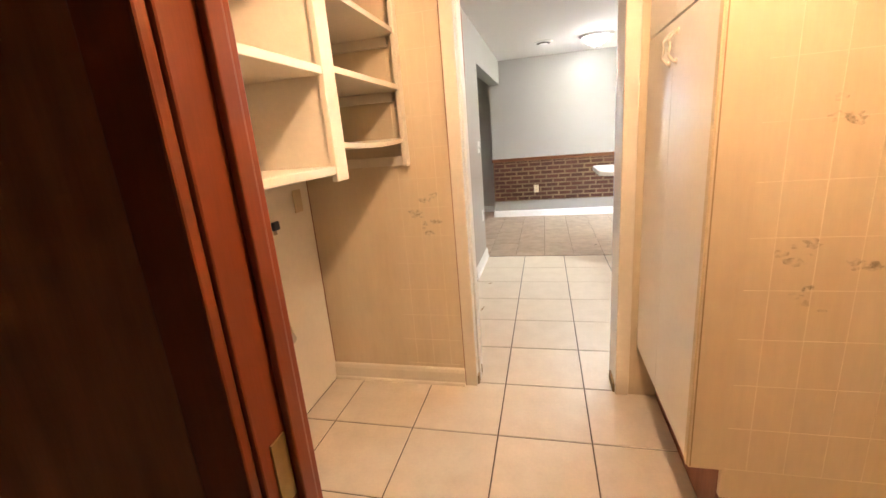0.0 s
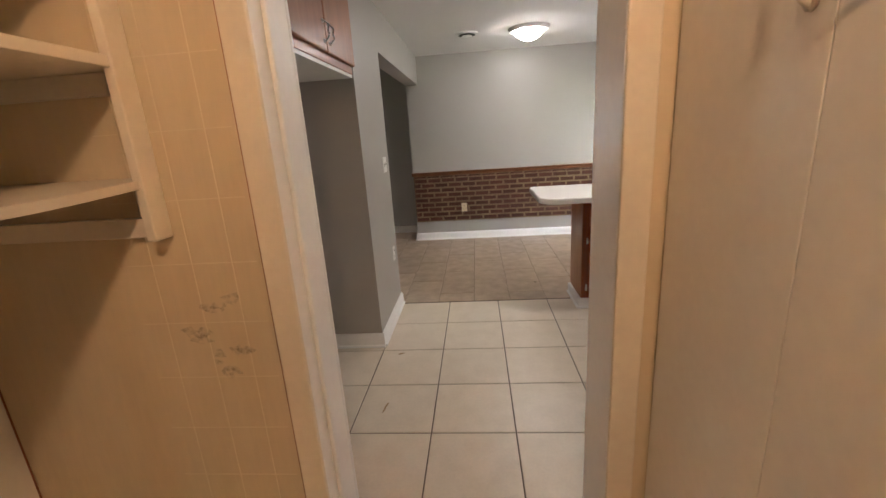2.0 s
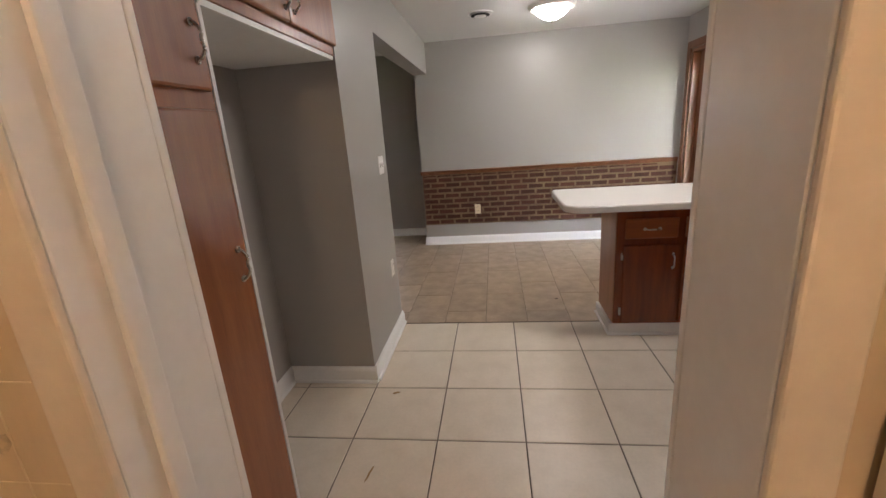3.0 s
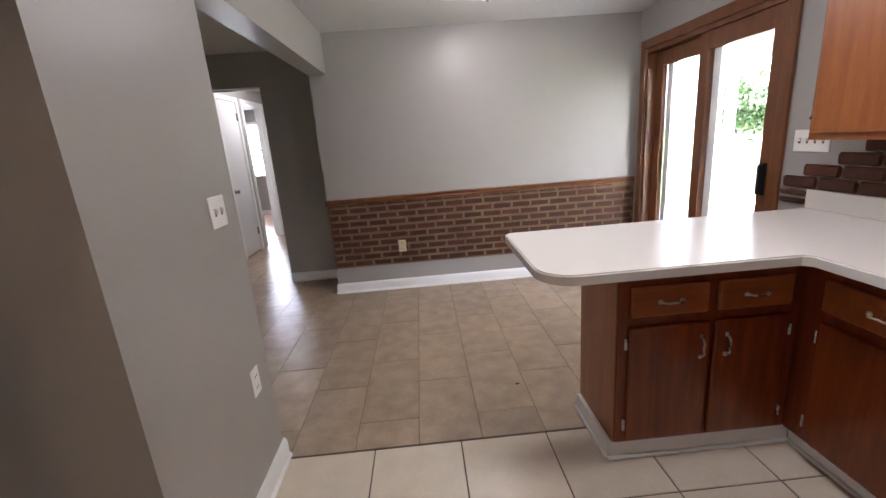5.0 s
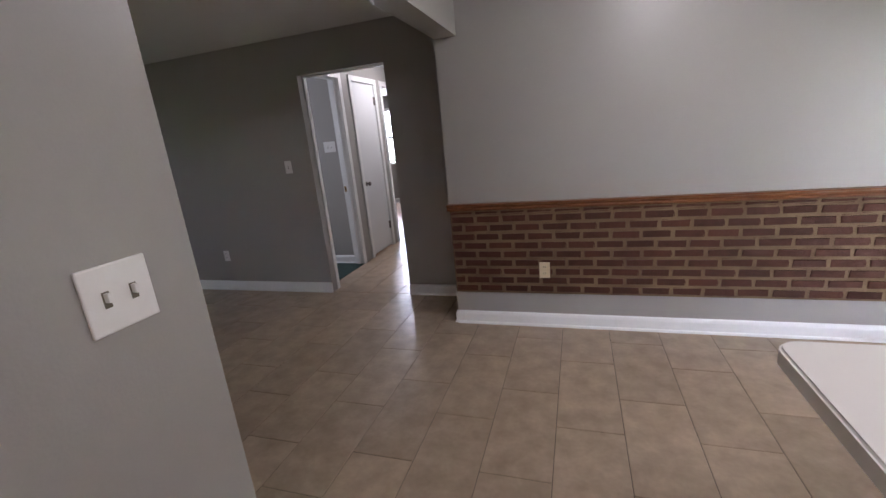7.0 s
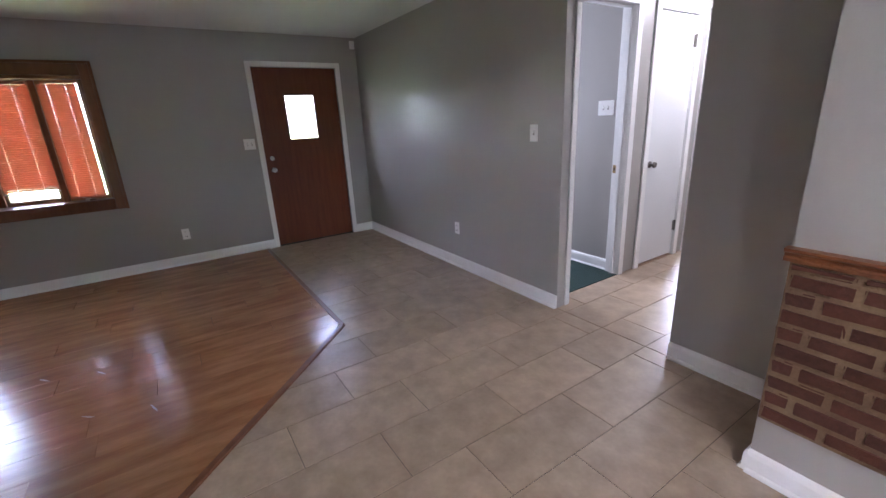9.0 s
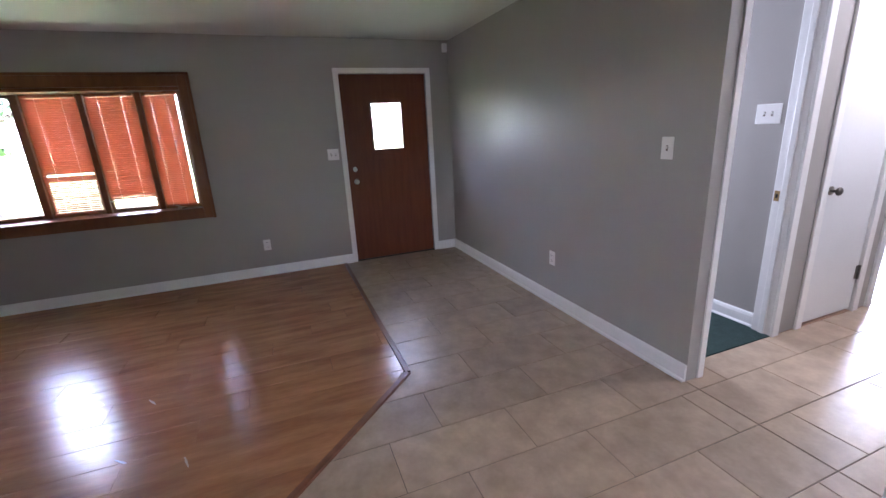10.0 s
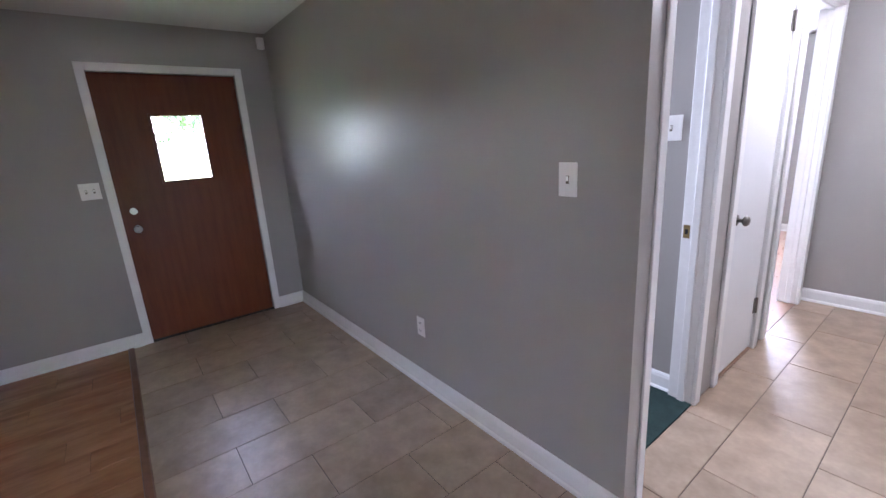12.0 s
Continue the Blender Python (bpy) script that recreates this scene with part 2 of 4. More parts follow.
def part(name, bm, material, parent=None, label="", smooth=False):
    ob = new(name, to_mesh(name, bm, material, smooth))
    if parent is not None:
        ob.parent = parent
        ob.matrix_parent_inverse = parent.matrix_world.inverted() if parent.parent is None else Matrix.Identity(4)
    if label:
        ob["label"] = label
    return ob


def thing(name, label, category, at=(0, 0, 0), group="", kind=""):
    """An empty that parents its parts; parts are built in world places."""
    ob = new(name)
    ob.empty_display_size = 0.05
    return tagged(ob, label, category, group, kind)


def structure(name, bm, material, label, category):
    return tagged(part(name, bm, material), label, category, kind="structure")


CEIL = 2.375
XF, XE, YH, YB = -5.48, 2.25, 7.53, 6.99

# ---- walls ----
structure("wall_front", boxes((-5.62, XF, 1.5, 2.68, 0, CEIL), (-5.62, XF, 2.68, 4.83, 0, 0.79), (-5.62, XF, 2.68, 4.83, 1.932, CEIL), (-5.62, XF, 4.83, 6.29, 0, CEIL),
          (-5.62, XF, 6.29, 7.24, 2.035, CEIL), (-5.62, XF, 7.24, 7.65, 0, CEIL)), M_GREY, "grey painted front wall with bow window and door", "wall")
structure("wall_hall_side", boxes((XF, -2.20, YH, 7.65, 0, CEIL), (-2.20, -1.352, YH, 7.65, 2.052, CEIL), (-1.352, 2.40, YH, 7.65, 0, CEIL)), M_GREY,
          "grey painted living room wall with hall opening", "wall")
structure("wall_dining", boxes((-0.73, XE, YB, 7.11, 0, CEIL), (-0.73, -0.60, 7.11, YH, 0, CEIL)), M_GREY, "grey painted dining wall above brick wainscot", "wall")
structure("wall_patio_side", boxes((XE, 2.40, 2.385, 5.38, 0, CEIL), (XE, 2.40, 5.38, 6.86, 2.04, CEIL), (XE, 2.40, 6.86, YH, 0, CEIL)), M_GREY,
          "grey painted kitchen wall with sliding patio door", "wall")
structure("wall_pier", boxes((-1.22, -0.58, 3.945, 4.715, 0, CEIL), (-1.22, -1.10, 2.385, 3.945, 0, CEIL)), M_GREY, "grey painted pier and refrigerator recess", "wall")
structure("beam", boxes((-0.73, -0.58, 4.715, YB, 2.04, CEIL)), M_GREY, "grey painted ceiling beam between dining and living", "beam")
structure("wall_kitchen_end", boxes((-1.22, -0.33, 2.27, 2.385, 0, CEIL), (0.43, 2.40, 2.27, 2.385, 0, CEIL), (-0.33, 0.43, 2.27, 2.385, 2.05, CEIL)), M_GREY,
          "grey painted kitchen side of the laundry wall", "wall")
structure("wall_laundry_end", boxes((-1.22, -0.33, 2.20, 2.27, 0, CEIL), (0.43, 1.30, 2.20, 2.27, 0, CEIL), (-0.33, 0.43, 2.20, 2.27, 2.05, CEIL)), M_CREAM,
          "cream panelled laundry wall round the doorway", "wall")
structure("wall_laundry_side", boxes((-1.28, -1.16, 0.63, 2.20, 0, CEIL)), M_CREAMW, "off-white laundry wall behind the washer hook-ups", "wall")
structure("wall_laundry_right", boxes((1.18, 1.30, 0.63, 2.20, 0, CEIL)), M_CREAM, "cream panelled laundry wall behind the cabinet", "wall")
structure("wall_entry", boxes((-1.28, -0.325, 0.63, 0.68, 0, CEIL), (0.52, 1.30, 0.63, 0.68, 0, CEIL), (-0.325, 0.52, 0.63, 0.68, 2.06, CEIL)), M_CREAM,
          "cream laundry side of the entry wall", "wall")
structure("wall_entry_back", boxes((-1.28, -0.325, 0.57, 0.63, 0, CEIL), (0.52, 1.30, 0.57, 0.63, 0, CEIL), (-0.325, 0.52, 0.57, 0.63, 2.06, CEIL)), M_DARKPANEL,
          "dark wood panelling on the entry wall", "wall")
# never in view; cream picked to bounce light onto the dark entry panelling
structure("wall_back_room", boxes((-1.40, -1.28, -1.4, 0.63, 0, CEIL), (1.30, 1.42, -1.4, 2.27, 0, CEIL), (-1.40, 1.42, -1.52, -1.4, 0, CEIL)), M_CREAM,
          "unseen walls of the room behind, cream to bounce light", "wall")
structure("wall_living_south", boxes((-5.62, -1.28, 1.38, 1.5, 0, CEIL)), M_GREY, "grey painted south wall of the living room", "wall")
structure("wall_living_east", boxes((-1.40, -1.28, 1.5, 2.45, 0, CEIL), (-1.28, -1.22, 2.2, 2.45, 0, CEIL)), M_GREY, "grey painted wall backing the laundry", "wall")
HX = -2.33
structure("wall_hall_west", boxes((-2.45, HX, 7.65, 7.76, 0, CEIL), (-2.45, HX, 7.76, 8.46, 2.15, CEIL), (-2.45, HX, 8.46, 8.72, 0, CEIL), (-2.45, HX, 8.72, 9.34, 2.15, CEIL),
          (-2.45, HX, 9.34, 9.53, 0, CEIL), (-2.45, HX, 9.53, 10.35, 2.15, CEIL), (-2.45, HX, 10.35, 10.5, 0, CEIL)), M_GREY, "grey painted hall wall with three doorways", "wall")
structure("wall_hall_end", boxes((-2.45, -1.0, 10.5, 10.62, 0, CEIL)), M_GREY, "grey painted wall at the end of the hall", "wall")
structure("wall_hall_east", boxes((-1.22, -1.10, 7.65, 10.5, 0, CEIL)), M_GREY, "grey painted east wall of the hall", "wall")
structure("wall_green_room", boxes((-4.6, -2.45, 8.485, 8.58, 0, CEIL), (-4.72, -4.6, 7.65, 8.58, 0, CEIL)), M_GREY, "grey painted walls of the green carpeted room", "wall")
structure("wall_closet", boxes((-3.2, -2.45, 9.36, 9.42, 0, CEIL), (-3.32, -3.2, 8.58, 9.42, 0, CEIL)), M_GREY, "grey closet walls behind the closed door", "wall")
structure("wall_bedroom", boxes((-5.6, -3.32, 9.30, 9.42, 0, CEIL), (-5.72, -5.6, 9.30, 13.2, 0, CEIL), (-2.45, -2.33, 10.62, 13.2, 0, CEIL), (-5.72, -4.15, 13.08, 13.2, 0, CEIL),
          (-3.35, -2.33, 13.08, 13.2, 0, CEIL), (-4.15, -3.35, 13.08, 13.2, 0, 0.92), (-4.15, -3.35, 13.08, 13.2, 2.05, CEIL)), M_GREY, "pale grey bedroom walls with a window", "wall")
structure("ceiling", boxes((-5.62, 2.40, 1.38, 7.65, CEIL, CEIL + 0.1)), M_CEIL, "white painted ceiling of kitchen and living room", "ceiling")
structure("ceiling_laundry", boxes((-1.40, 1.42, -1.52, 1.38, CEIL, CEIL + 0.1)), M_CEIL, "white painted laundry ceiling", "ceiling")
structure("ceiling_hall", boxes((-5.72, -1.0, 7.65, 13.2, CEIL, CEIL + 0.1)), M_CEIL, "white painted hall and bedroom ceiling", "ceiling")
structure("roof_slab", boxes((-6.3, 2.9, -1.9, 13.6, CEIL + 0.1, CEIL + 0.25)), M_FENCE, "plain roof deck with overhanging eaves", "roof")

# ---- floors: base sheets under the pieces ----
floor_kitchen = structure("floor_kitchen", boxes((-1.40, XE, -1.52, 4.705, -0.08, -0.004)), M_GROUT, "beige ceramic tile floor with dark grout", "floor")
floor_dining = structure("floor_dining", boxes((-5.48, XE, 4.705, 7.53, -0.08, -0.003), (-2.33, -1.22, 7.53, 10.5, -0.08, -0.003)), M_LAMJ, "brown stone-look rectangular tile floor", "floor")
floor_living = structure("floor_living", boxes((-5.48, -1.22, 1.5, 4.705, -0.08, -0.003)), M_WOODJ, "glossy red-brown wood plank floor", "floor")
structure("floor_green_room", boxes((-4.6, -2.33, 7.65, 8.485, -0.08, 0.006)), M_GREEN, "dark green carpet", "floor")
structure("floor_bedroom", boxes((-5.6, -2.33, 9.42, 13.08, -0.08, 0.004), (-3.2, -2.33, 8.58, 9.36, -0.08, 0.004)), M_PINKF, "pinkish wood bedroom floor", "floor")

# ---- baseboards and casings ----
BASE = [(0, 0), (0.028, 0), (0.028, 0.006), (0.024, 0.014), (0.016, 0.018), (0.016, 0.075), (0.011, 0.092), (0.004, 0.10), (0, 0.10)]


def baseboard(p, q, label="white painted baseboard", material=None, prof=BASE):
    bm = bmesh.new()
    extrude_profile(bm, prof, (*p, 0), (*q, 0))
    return structure("baseboard", bm, material or M_WHITE, label, "baseboard")


baseboard((XF, 6.235), (XF, 1.5))
baseboard((XF, YH), (XF, 7.295))
baseboard((-2.20, YH), (XF, YH))
baseboard((-0.73, YH), (-1.352, YH))
baseboard((-0.73, YB - 0.016), (-0.73, YH))
baseboard((XE, YB), (-0.73, YB))
baseboard((-0.58, 4.731), (-0.58, 3.945))
baseboard((-1.22, 4.715), (-0.58, 4.715))
baseboard((-0.564, 3.945), (-1.10, 3.945))
baseboard((-1.10, 3.945), (-1.10, 2.97))
baseboard((-1.22, 2.45), (-1.22, 4.715))
baseboard((-2.45, 8.485), (-4.6, 8.485))
baseboard((-1.22, 10.5), (HX, 10.5))
baseboard((-1.22, 7.65), (-1.22, 10.5))
baseboard((-2.45, 13.08), (-5.6, 13.08))
baseboard((-0.371, 2.20), (-1.16, 2.20), "cream painted baseboard", M_CREAMT)


def frame_boxes(axis, face, out, a0, a1, top, w, t, depth_in=0.0):
    """Door casing: two legs and a head round an opening a0..a1, on the wall face, t proud towards out."""
    lo, hi = sorted((face, face + out * t))
    if axis == "x":
        return [(lo, hi, a0 - w, a0, 0, top + w), (lo, hi, a1, a1 + w, 0, top + w), (lo, hi, a0, a1, top, top + w)]
    return [(a0 - w, a0, lo, hi, 0, top + w), (a1, a1 + w, lo, hi, 0, top + w), (a0, a1, lo, hi, top, top + w)]


def casing(label, material, items):
    ob = thing("door_casing", label, "door frame", kind="structure")
    for n, it in zip(("side_trim", "side_trim", "head_trim") * 3, items):
        part(n, boxes(it, bevel=0.004), material, ob)
    return ob


# laundry doorway
casing("cream painted casing of the laundry doorway", M_CREAMT, frame_boxes("y", 2.20, -1, -0.305, 0.41, 2.02, 0.062, 0.013))
casing("white painted kitchen casing of the laundry doorway", M_WHITE, frame_boxes("y", 2.385, 1, -0.305, 0.41, 2.02, 0.06, 0.018))
casing("white painted jamb lining of the laundry doorway", M_WHITE, [(-0.33, -0.305, 2.2, 2.385, 0, 2.045), (0.41, 0.43, 2.2, 2.385, 0, 2.045), (-0.305, 0.41, 2.2, 2.385, 2.02, 2.045),
       (-0.305, -0.293, 2.25, 2.285, 0, 2.02), (-0.293, 0.41, 2.25, 2.285, 2.008, 2.02)])
gap = bmesh.new()
bx(gap, -1.16, -1.156, 2.1965, 2.1995, 0.10, 1.22)
bx(gap, -0.371, -0.3675, 2.194, 2.1995, 0.0, 2.05)
structure("corner_gap", gap, M_DARKPANEL, "dark open joint in the laundry corner and casing edge", "trim")
grime = bmesh.new()
bx(grime, -0.305, -0.296, 2.21, 2.34, 0.0, 0.05)
bx(grime, 0.401, 0.41, 2.21, 2.34, 0.0, 0.05)
structure("jamb_foot", grime, M_STAIN, "rough unpainted foot of the doorway jambs", "trim")
hinge = thing("door_hinge", "old brass hinge leaf on the doorway jamb", "hinge")
part("hinge_leaf", boxes((-0.305, -0.3025, 2.295, 2.335, 0.22, 0.31), bevel=0.001), M_BRASS, hinge)
# entry frame in red wood
entry = casing("dark red wooden entry door frame", M_REDW, [(-0.325, -0.30, 0.57, 0.68, 0, 2.06), (0.495, 0.52, 0.57, 0.68, 0, 2.06), (-0.30, 0.495, 0.57, 0.68, 2.035, 2.06)]
       + frame_boxes("y", 0.68, 1, -0.305, 0.50, 2.035, 0.07, 0.018) + frame_boxes("y", 0.57, -1, -0.305, 0.50, 2.035, 0.08, 0.02))
part("stop_bead", boxes((-0.30, -0.287, 0.63, 0.66, 0, 2.035), bevel=0.003), M_REDW, entry)
part("strike_plate", boxes((-0.30, -0.297, 0.594, 0.626, 0.84, 0.95), bevel=0.001), M_BRASS, entry, "worn brass strike plate")
# front door
casing("white painted front door casing", M_WHITE, frame_boxes("x", XF, 1, 6.29, 7.24, 2.035, 0.055, 0.018))
# hall opening and hall doors
casing("white painted hall opening lining", M_WHITE, [(-2.20, -2.19, 7.61, 7.655, 0, 2.052), (-1.362, -1.352, 7.61, 7.655, 0, 2.052), (-2.19, -1.362, 7.61, 7.655, 2.042, 2.052)])
casing("white painted inner casing of the hall opening", M_WHITE, [(-2.26, -2.20, 7.65, 7.668, 0, 2.11), (-1.352, -1.29, 7.65, 7.668, 0, 2.11), (-2.20, -1.352, 7.65, 7.668, 2.052, 2.11)])
for a0, a1 in ((7.78, 8.44), (8.74, 9.32), (9.55, 10.33)):
    casing("white painted hall door casing", M_WHITE, frame_boxes("x", HX, 1, a0, a1, 2.13, 0.062, 0.018))
    casing("white painted hall door jamb", M_WHITE, [(-2.45, HX, a0 - 0.02, a0, 0, 2.15), (-2.45, HX, a1, a1 + 0.02, 0, 2.15), (-2.45, HX, a0, a1, 2.13, 2.15),
           (-2.40, -2.365, a0, a0 + 0.012, 0, 2.13), (-2.40, -2.365, a1 - 0.012, a1, 0, 2.13), (-2.40, -2.365, a0, a1, 2.118, 2.13)])
plate = thing("strike_plate", "small brass strike plate on the door jamb", "strike plate")
part("plate", boxes((-2.44, -2.41, 8.4375, 8.44, 0.89, 0.955), bevel=0.001), M_BRASS, plate)
part("hole", boxes((-2.432, -2.418, 8.4365, 8.4376, 0.91, 0.935)), M_DARK, plate)


def knob(parent, p, n, r=0.027, material=None):
    p, n = Vector(p), Vector(n)
    bm = bmesh.new()
    cyl(bm, p, p + n * 0.008, r * 1.05, seg=20)
    cyl(bm, p + n * 0.008, p + n * 0.035, 0.010, seg=12)
    m = Matrix.Translation(p + n * 0.047) @ n.to_track_quat("Z", "Y").to_matrix().to_4x4() @ Matrix.Diagonal((1, 1, 0.65, 1))
    bmesh.ops.create_uvsphere(bm, u_segments=18, v_segments=10, radius=r, matrix=m)
    return part("door_knob", bm, material or M_CHROME, parent, "round nickel knob", True)


# closed hall door
door = thing("hall_door", "white flush hall door, closed, with nickel knob", "door")
part("slab", boxes((-2.372, -2.335, 8.743, 9.317, 0.02, 2.125), bevel=0.003), M_DOORW, door)
knob(door, (-2.335, 8.80, 0.93), (1, 0, 0), material=M_NICKEL)
for z in (0.30, 1.93):
    hg = part("hinge", boxes((-2.337, -2.331, 9.29, 9.335, z - 0.05, z + 0.05), bevel=0.001), M_NICKEL, door, "dark nickel hinge")
    part("hinge_pin", cyl(bmesh.new(), (-2.326, 9.319, z - 0.052), (-2.326, 9.319, z + 0.052), 0.006, seg=10), M_NICKEL, hg)
# front door with lite
fdoor = thing("front_door", "red-brown stained front door with small square window, closed", "door")
part("slab", boxes((-5.535, -5.495, 6.295, 6.61, 0.012, 2.03), (-5.535, -5.495, 6.945, 7.235, 0.012, 2.03), (-5.535, -5.495, 6.61, 6.945, 0.012, 1.25), (-5.535, -5.495, 6.61, 6.945, 1.735, 2.03)), M_FDOOR, fdoor)
lite = part("window_frame", boxes((-5.50, -5.487, 6.592, 6.612, 1.232, 1.753), (-5.50, -5.487, 6.943, 6.963, 1.232, 1.753), (-5.50, -5.487, 6.612, 6.943, 1.232, 1.252), (-5.50, -5.487, 6.612, 6.943, 1.733, 1.753), bevel=0.003), M_FDOOR, fdoor)
pane = part("pane", boxes((-5.517, -5.512, 6.61, 6.945, 1.25, 1.735)), M_GLASS, lite, "bright window pane")
pane.visible_shadow = False
knob(fdoor, (-5.495, 6.37, 0.915), (1, 0, 0))
dead = part("deadbolt", cyl(cyl(bmesh.new(), (-5.495, 6.37, 1.05), (-5.48, 6.37, 1.05), 0.026, 0.022, 20), (-5.48, 6.37, 1.05), (-5.468, 6.37, 1.05), 0.010, seg=12), M_CHROME, fdoor, "round nickel deadbolt")
part("stop", boxes((-5.60, -5.536, 6.29, 6.315, 0.012, 2.035), (-5.60, -5.536, 7.215, 7.24, 0.012, 2.035), (-5.60, -5.536, 6.315, 7.215, 2.01, 2.035)), M_FDOOR, fdoor)
part("threshold", boxes((-5.61, -5.47, 6.29, 7.24, 0, 0.011), bevel=0.002), M_DARK, fdoor, "dark metal threshold")

# ---- switch plates and outlets ----
def wall_plate(name, label, p, n, w, h, kind, material=None):
    """kind: 'switch' (toggles, one per 46 mm) or 'outlet'."""
    p, n = Vector(p), Vector(n)
    side = Vector((-n.y, n.x, 0))
    mtx = Matrix.Translation(p) @ Matrix((side, (0, 0, 1), n)).transposed().to_4x4()
    ob = thing(name, label, "light switch" if kind == "switch" else "power outlet")

    def add(nm, items, m, bevel=0.0015):
        bm = boxes(*items, bevel=bevel)
        bm.transform(mtx)
        return part(nm, bm, m, ob)
    add("plate", [(-w / 2, w / 2, -h / 2, h / 2, 0, 0.006)], material or M_PLATE, 0.003)
    if kind == "switch":
        k = max(1, round(w / 0.06)) if w > 0.1 else 1
        for i in range(k):
            c = (i - (k - 1) / 2) * 0.046
            add("slot", [(c - 0.006, c + 0.006, -0.014, 0.014, 0.006, 0.0068)], M_SLOT, 0)
            add("toggle", [(c - 0.004, c + 0.004, -0.004, 0.012, 0.006, 0.018)], M_PLATE)
    else:
        for dz in (-0.024, 0.024):
            add("socket", [(-0.015, 0.015, dz - 0.014, dz + 0.014, 0.006, 0.008)], material or M_PLATE)
            add("socket_slot", [(-0.008, -0.005, dz - 0.005, dz + 0.007, 0.008, 0.0086), (0.005, 0.008, dz - 0.005, dz + 0.007, 0.008, 0.0086)], M_DARK if material is not M_BEIGEP else M_BEIGEP, 0)
    return ob


wall_plate("light_switch", "white double toggle switch plate on the pier", (-0.58, 4.556, 1.215), (1, 0, 0), 0.116, 0.116, "switch")
wall_plate("power_outlet", "white outlet low on the pier", (-0.58, 4.572, 0.50), (1, 0, 0), 0.072, 0.116, "outlet")
wall_plate("power_outlet", "ivory outlet on the brick wainscot", (-0.06, YB - 0.022, 0.44), (0, -1, 0), 0.072, 0.116, "outlet", M_IVORY)
wall_plate("power_outlet", "ivory outlet at the back of the refrigerator recess", (-1.10, 3.57, 1.08), (1, 0, 0), 0.072, 0.116, "outlet", M_IVORY)
wall_plate("light_switch", "white toggle switch on the living room wall", (-2.46, YH, 1.268), (0, -1, 0), 0.075, 0.118, "switch")
wall_plate("power_outlet", "white outlet low on the living room wall", (-3.455, YH, 0.386), (0, -1, 0), 0.072, 0.116, "outlet")
wall_plate("power_outlet", "white outlet beneath the bow window side", (XF, 5.35, 0.335), (1, 0, 0), 0.072, 0.116, "outlet")
wall_plate("light_switch", "white double switch beside the front door", (XF, 6.15, 1.225), (1, 0, 0), 0.118, 0.116, "switch")
wall_plate("light_switch", "white double switch inside the green carpeted room", (-2.575, 8.485, 1.415), (0, -1, 0), 0.15, 0.12, "switch")
wall_plate("light_switch", "wide white switch plate under the wall cabinet", (XE, 5.15, 1.26), (-1, 0, 0), 0.21, 0.116, "switch")
sensor = thing("alarm_sensor", "small white alarm sensor high in the corner", "sensor")
part("housing", boxes((XF, XF + 0.035, 7.455, 7.51, 2.25, 2.34), bevel=0.006), M_PLATE, sensor)
part("lens", boxes((XF + 0.035, XF + 0.038, 7.465, 7.50, 2.27, 2.30), bevel=0.001), M_WHITE, sensor)

# ---- bow window ----
YS = [4.83, 4.455, 3.99, 3.525, 3.05, 2.68]
XS = [-5.56, -5.66, -5.72, -5.72, -5.66, -5.56]
SILL, HEAD = 0.79, 1.90
win = thing("window_1", "brown stained wooden bow window with red blinds", "window", kind="structure")
W = 0.095
for n, it in (("side_casing", (XF, XF + 0.022, 4.83, 4.83 + W, SILL - W, HEAD + 0.145)), ("side_casing", (XF, XF + 0.022, 2.68 - W, 2.68, SILL - W, HEAD + 0.145)),
              ("head_casing", (XF, XF + 0.022, 2.68, 4.83, HEAD + 0.03, HEAD + 0.145)), ("apron", (XF, XF + 0.02, 2.68, 4.83, SILL - W, SILL - 0.012))):
    part(n, boxes(it, bevel=0.005), M_BROWNW, win)
part("back_band", boxes((XF, XF + 0.034, 4.905, 4.93, SILL - W - 0.004, HEAD + 0.15), (XF, XF + 0.034, 2.58, 2.605, SILL - W - 0.004, HEAD + 0.15), (XF, XF + 0.034, 2.605, 4.905, HEAD + 0.125, HEAD + 0.15), bevel=0.005), M_BROWNW, win)


def bow_board(z0, z1, inner):
    bm = bmesh.new()
    ring = [(inner, YS[0])] + [(x - 0.06, y) for x, y in zip(XS, YS)] + [(inner, YS[-1])]
    lo = [bm.verts.new((x, y, z0)) for x, y in ring]
    hi = [bm.verts.new((x, y, z1)) for x, y in ring]
    k = len(ring)
    for i in range(k):
        bm.faces.new((lo[i], lo[(i + 1) % k], hi[(i + 1) % k], hi[i]))
    bm.faces.new(list(reversed(lo)))
    bm.faces.new(hi)
    return bm


part("window_sill", bow_board(SILL - 0.012, SILL + 0.012, XF + 0.03), M_BROWNW, win)
part("head_board", bow_board(HEAD, HEAD + 0.03, XF), M_BROWNW, win)
for k in range(6):
    w = 0.022
    part("mullion", boxes((XS[k] - 0.05, XS[k] + 0.035, YS[k] - w, YS[k] + w, SILL + 0.012, HEAD), bevel=0.004), M_BROWNW, win)
M_SASH = mat("light_sash_wood", (0.36, 0.19, 0.085), 0.4, var=0.1, scale=3, fine=30, stretch=(6, 6, 0.8))


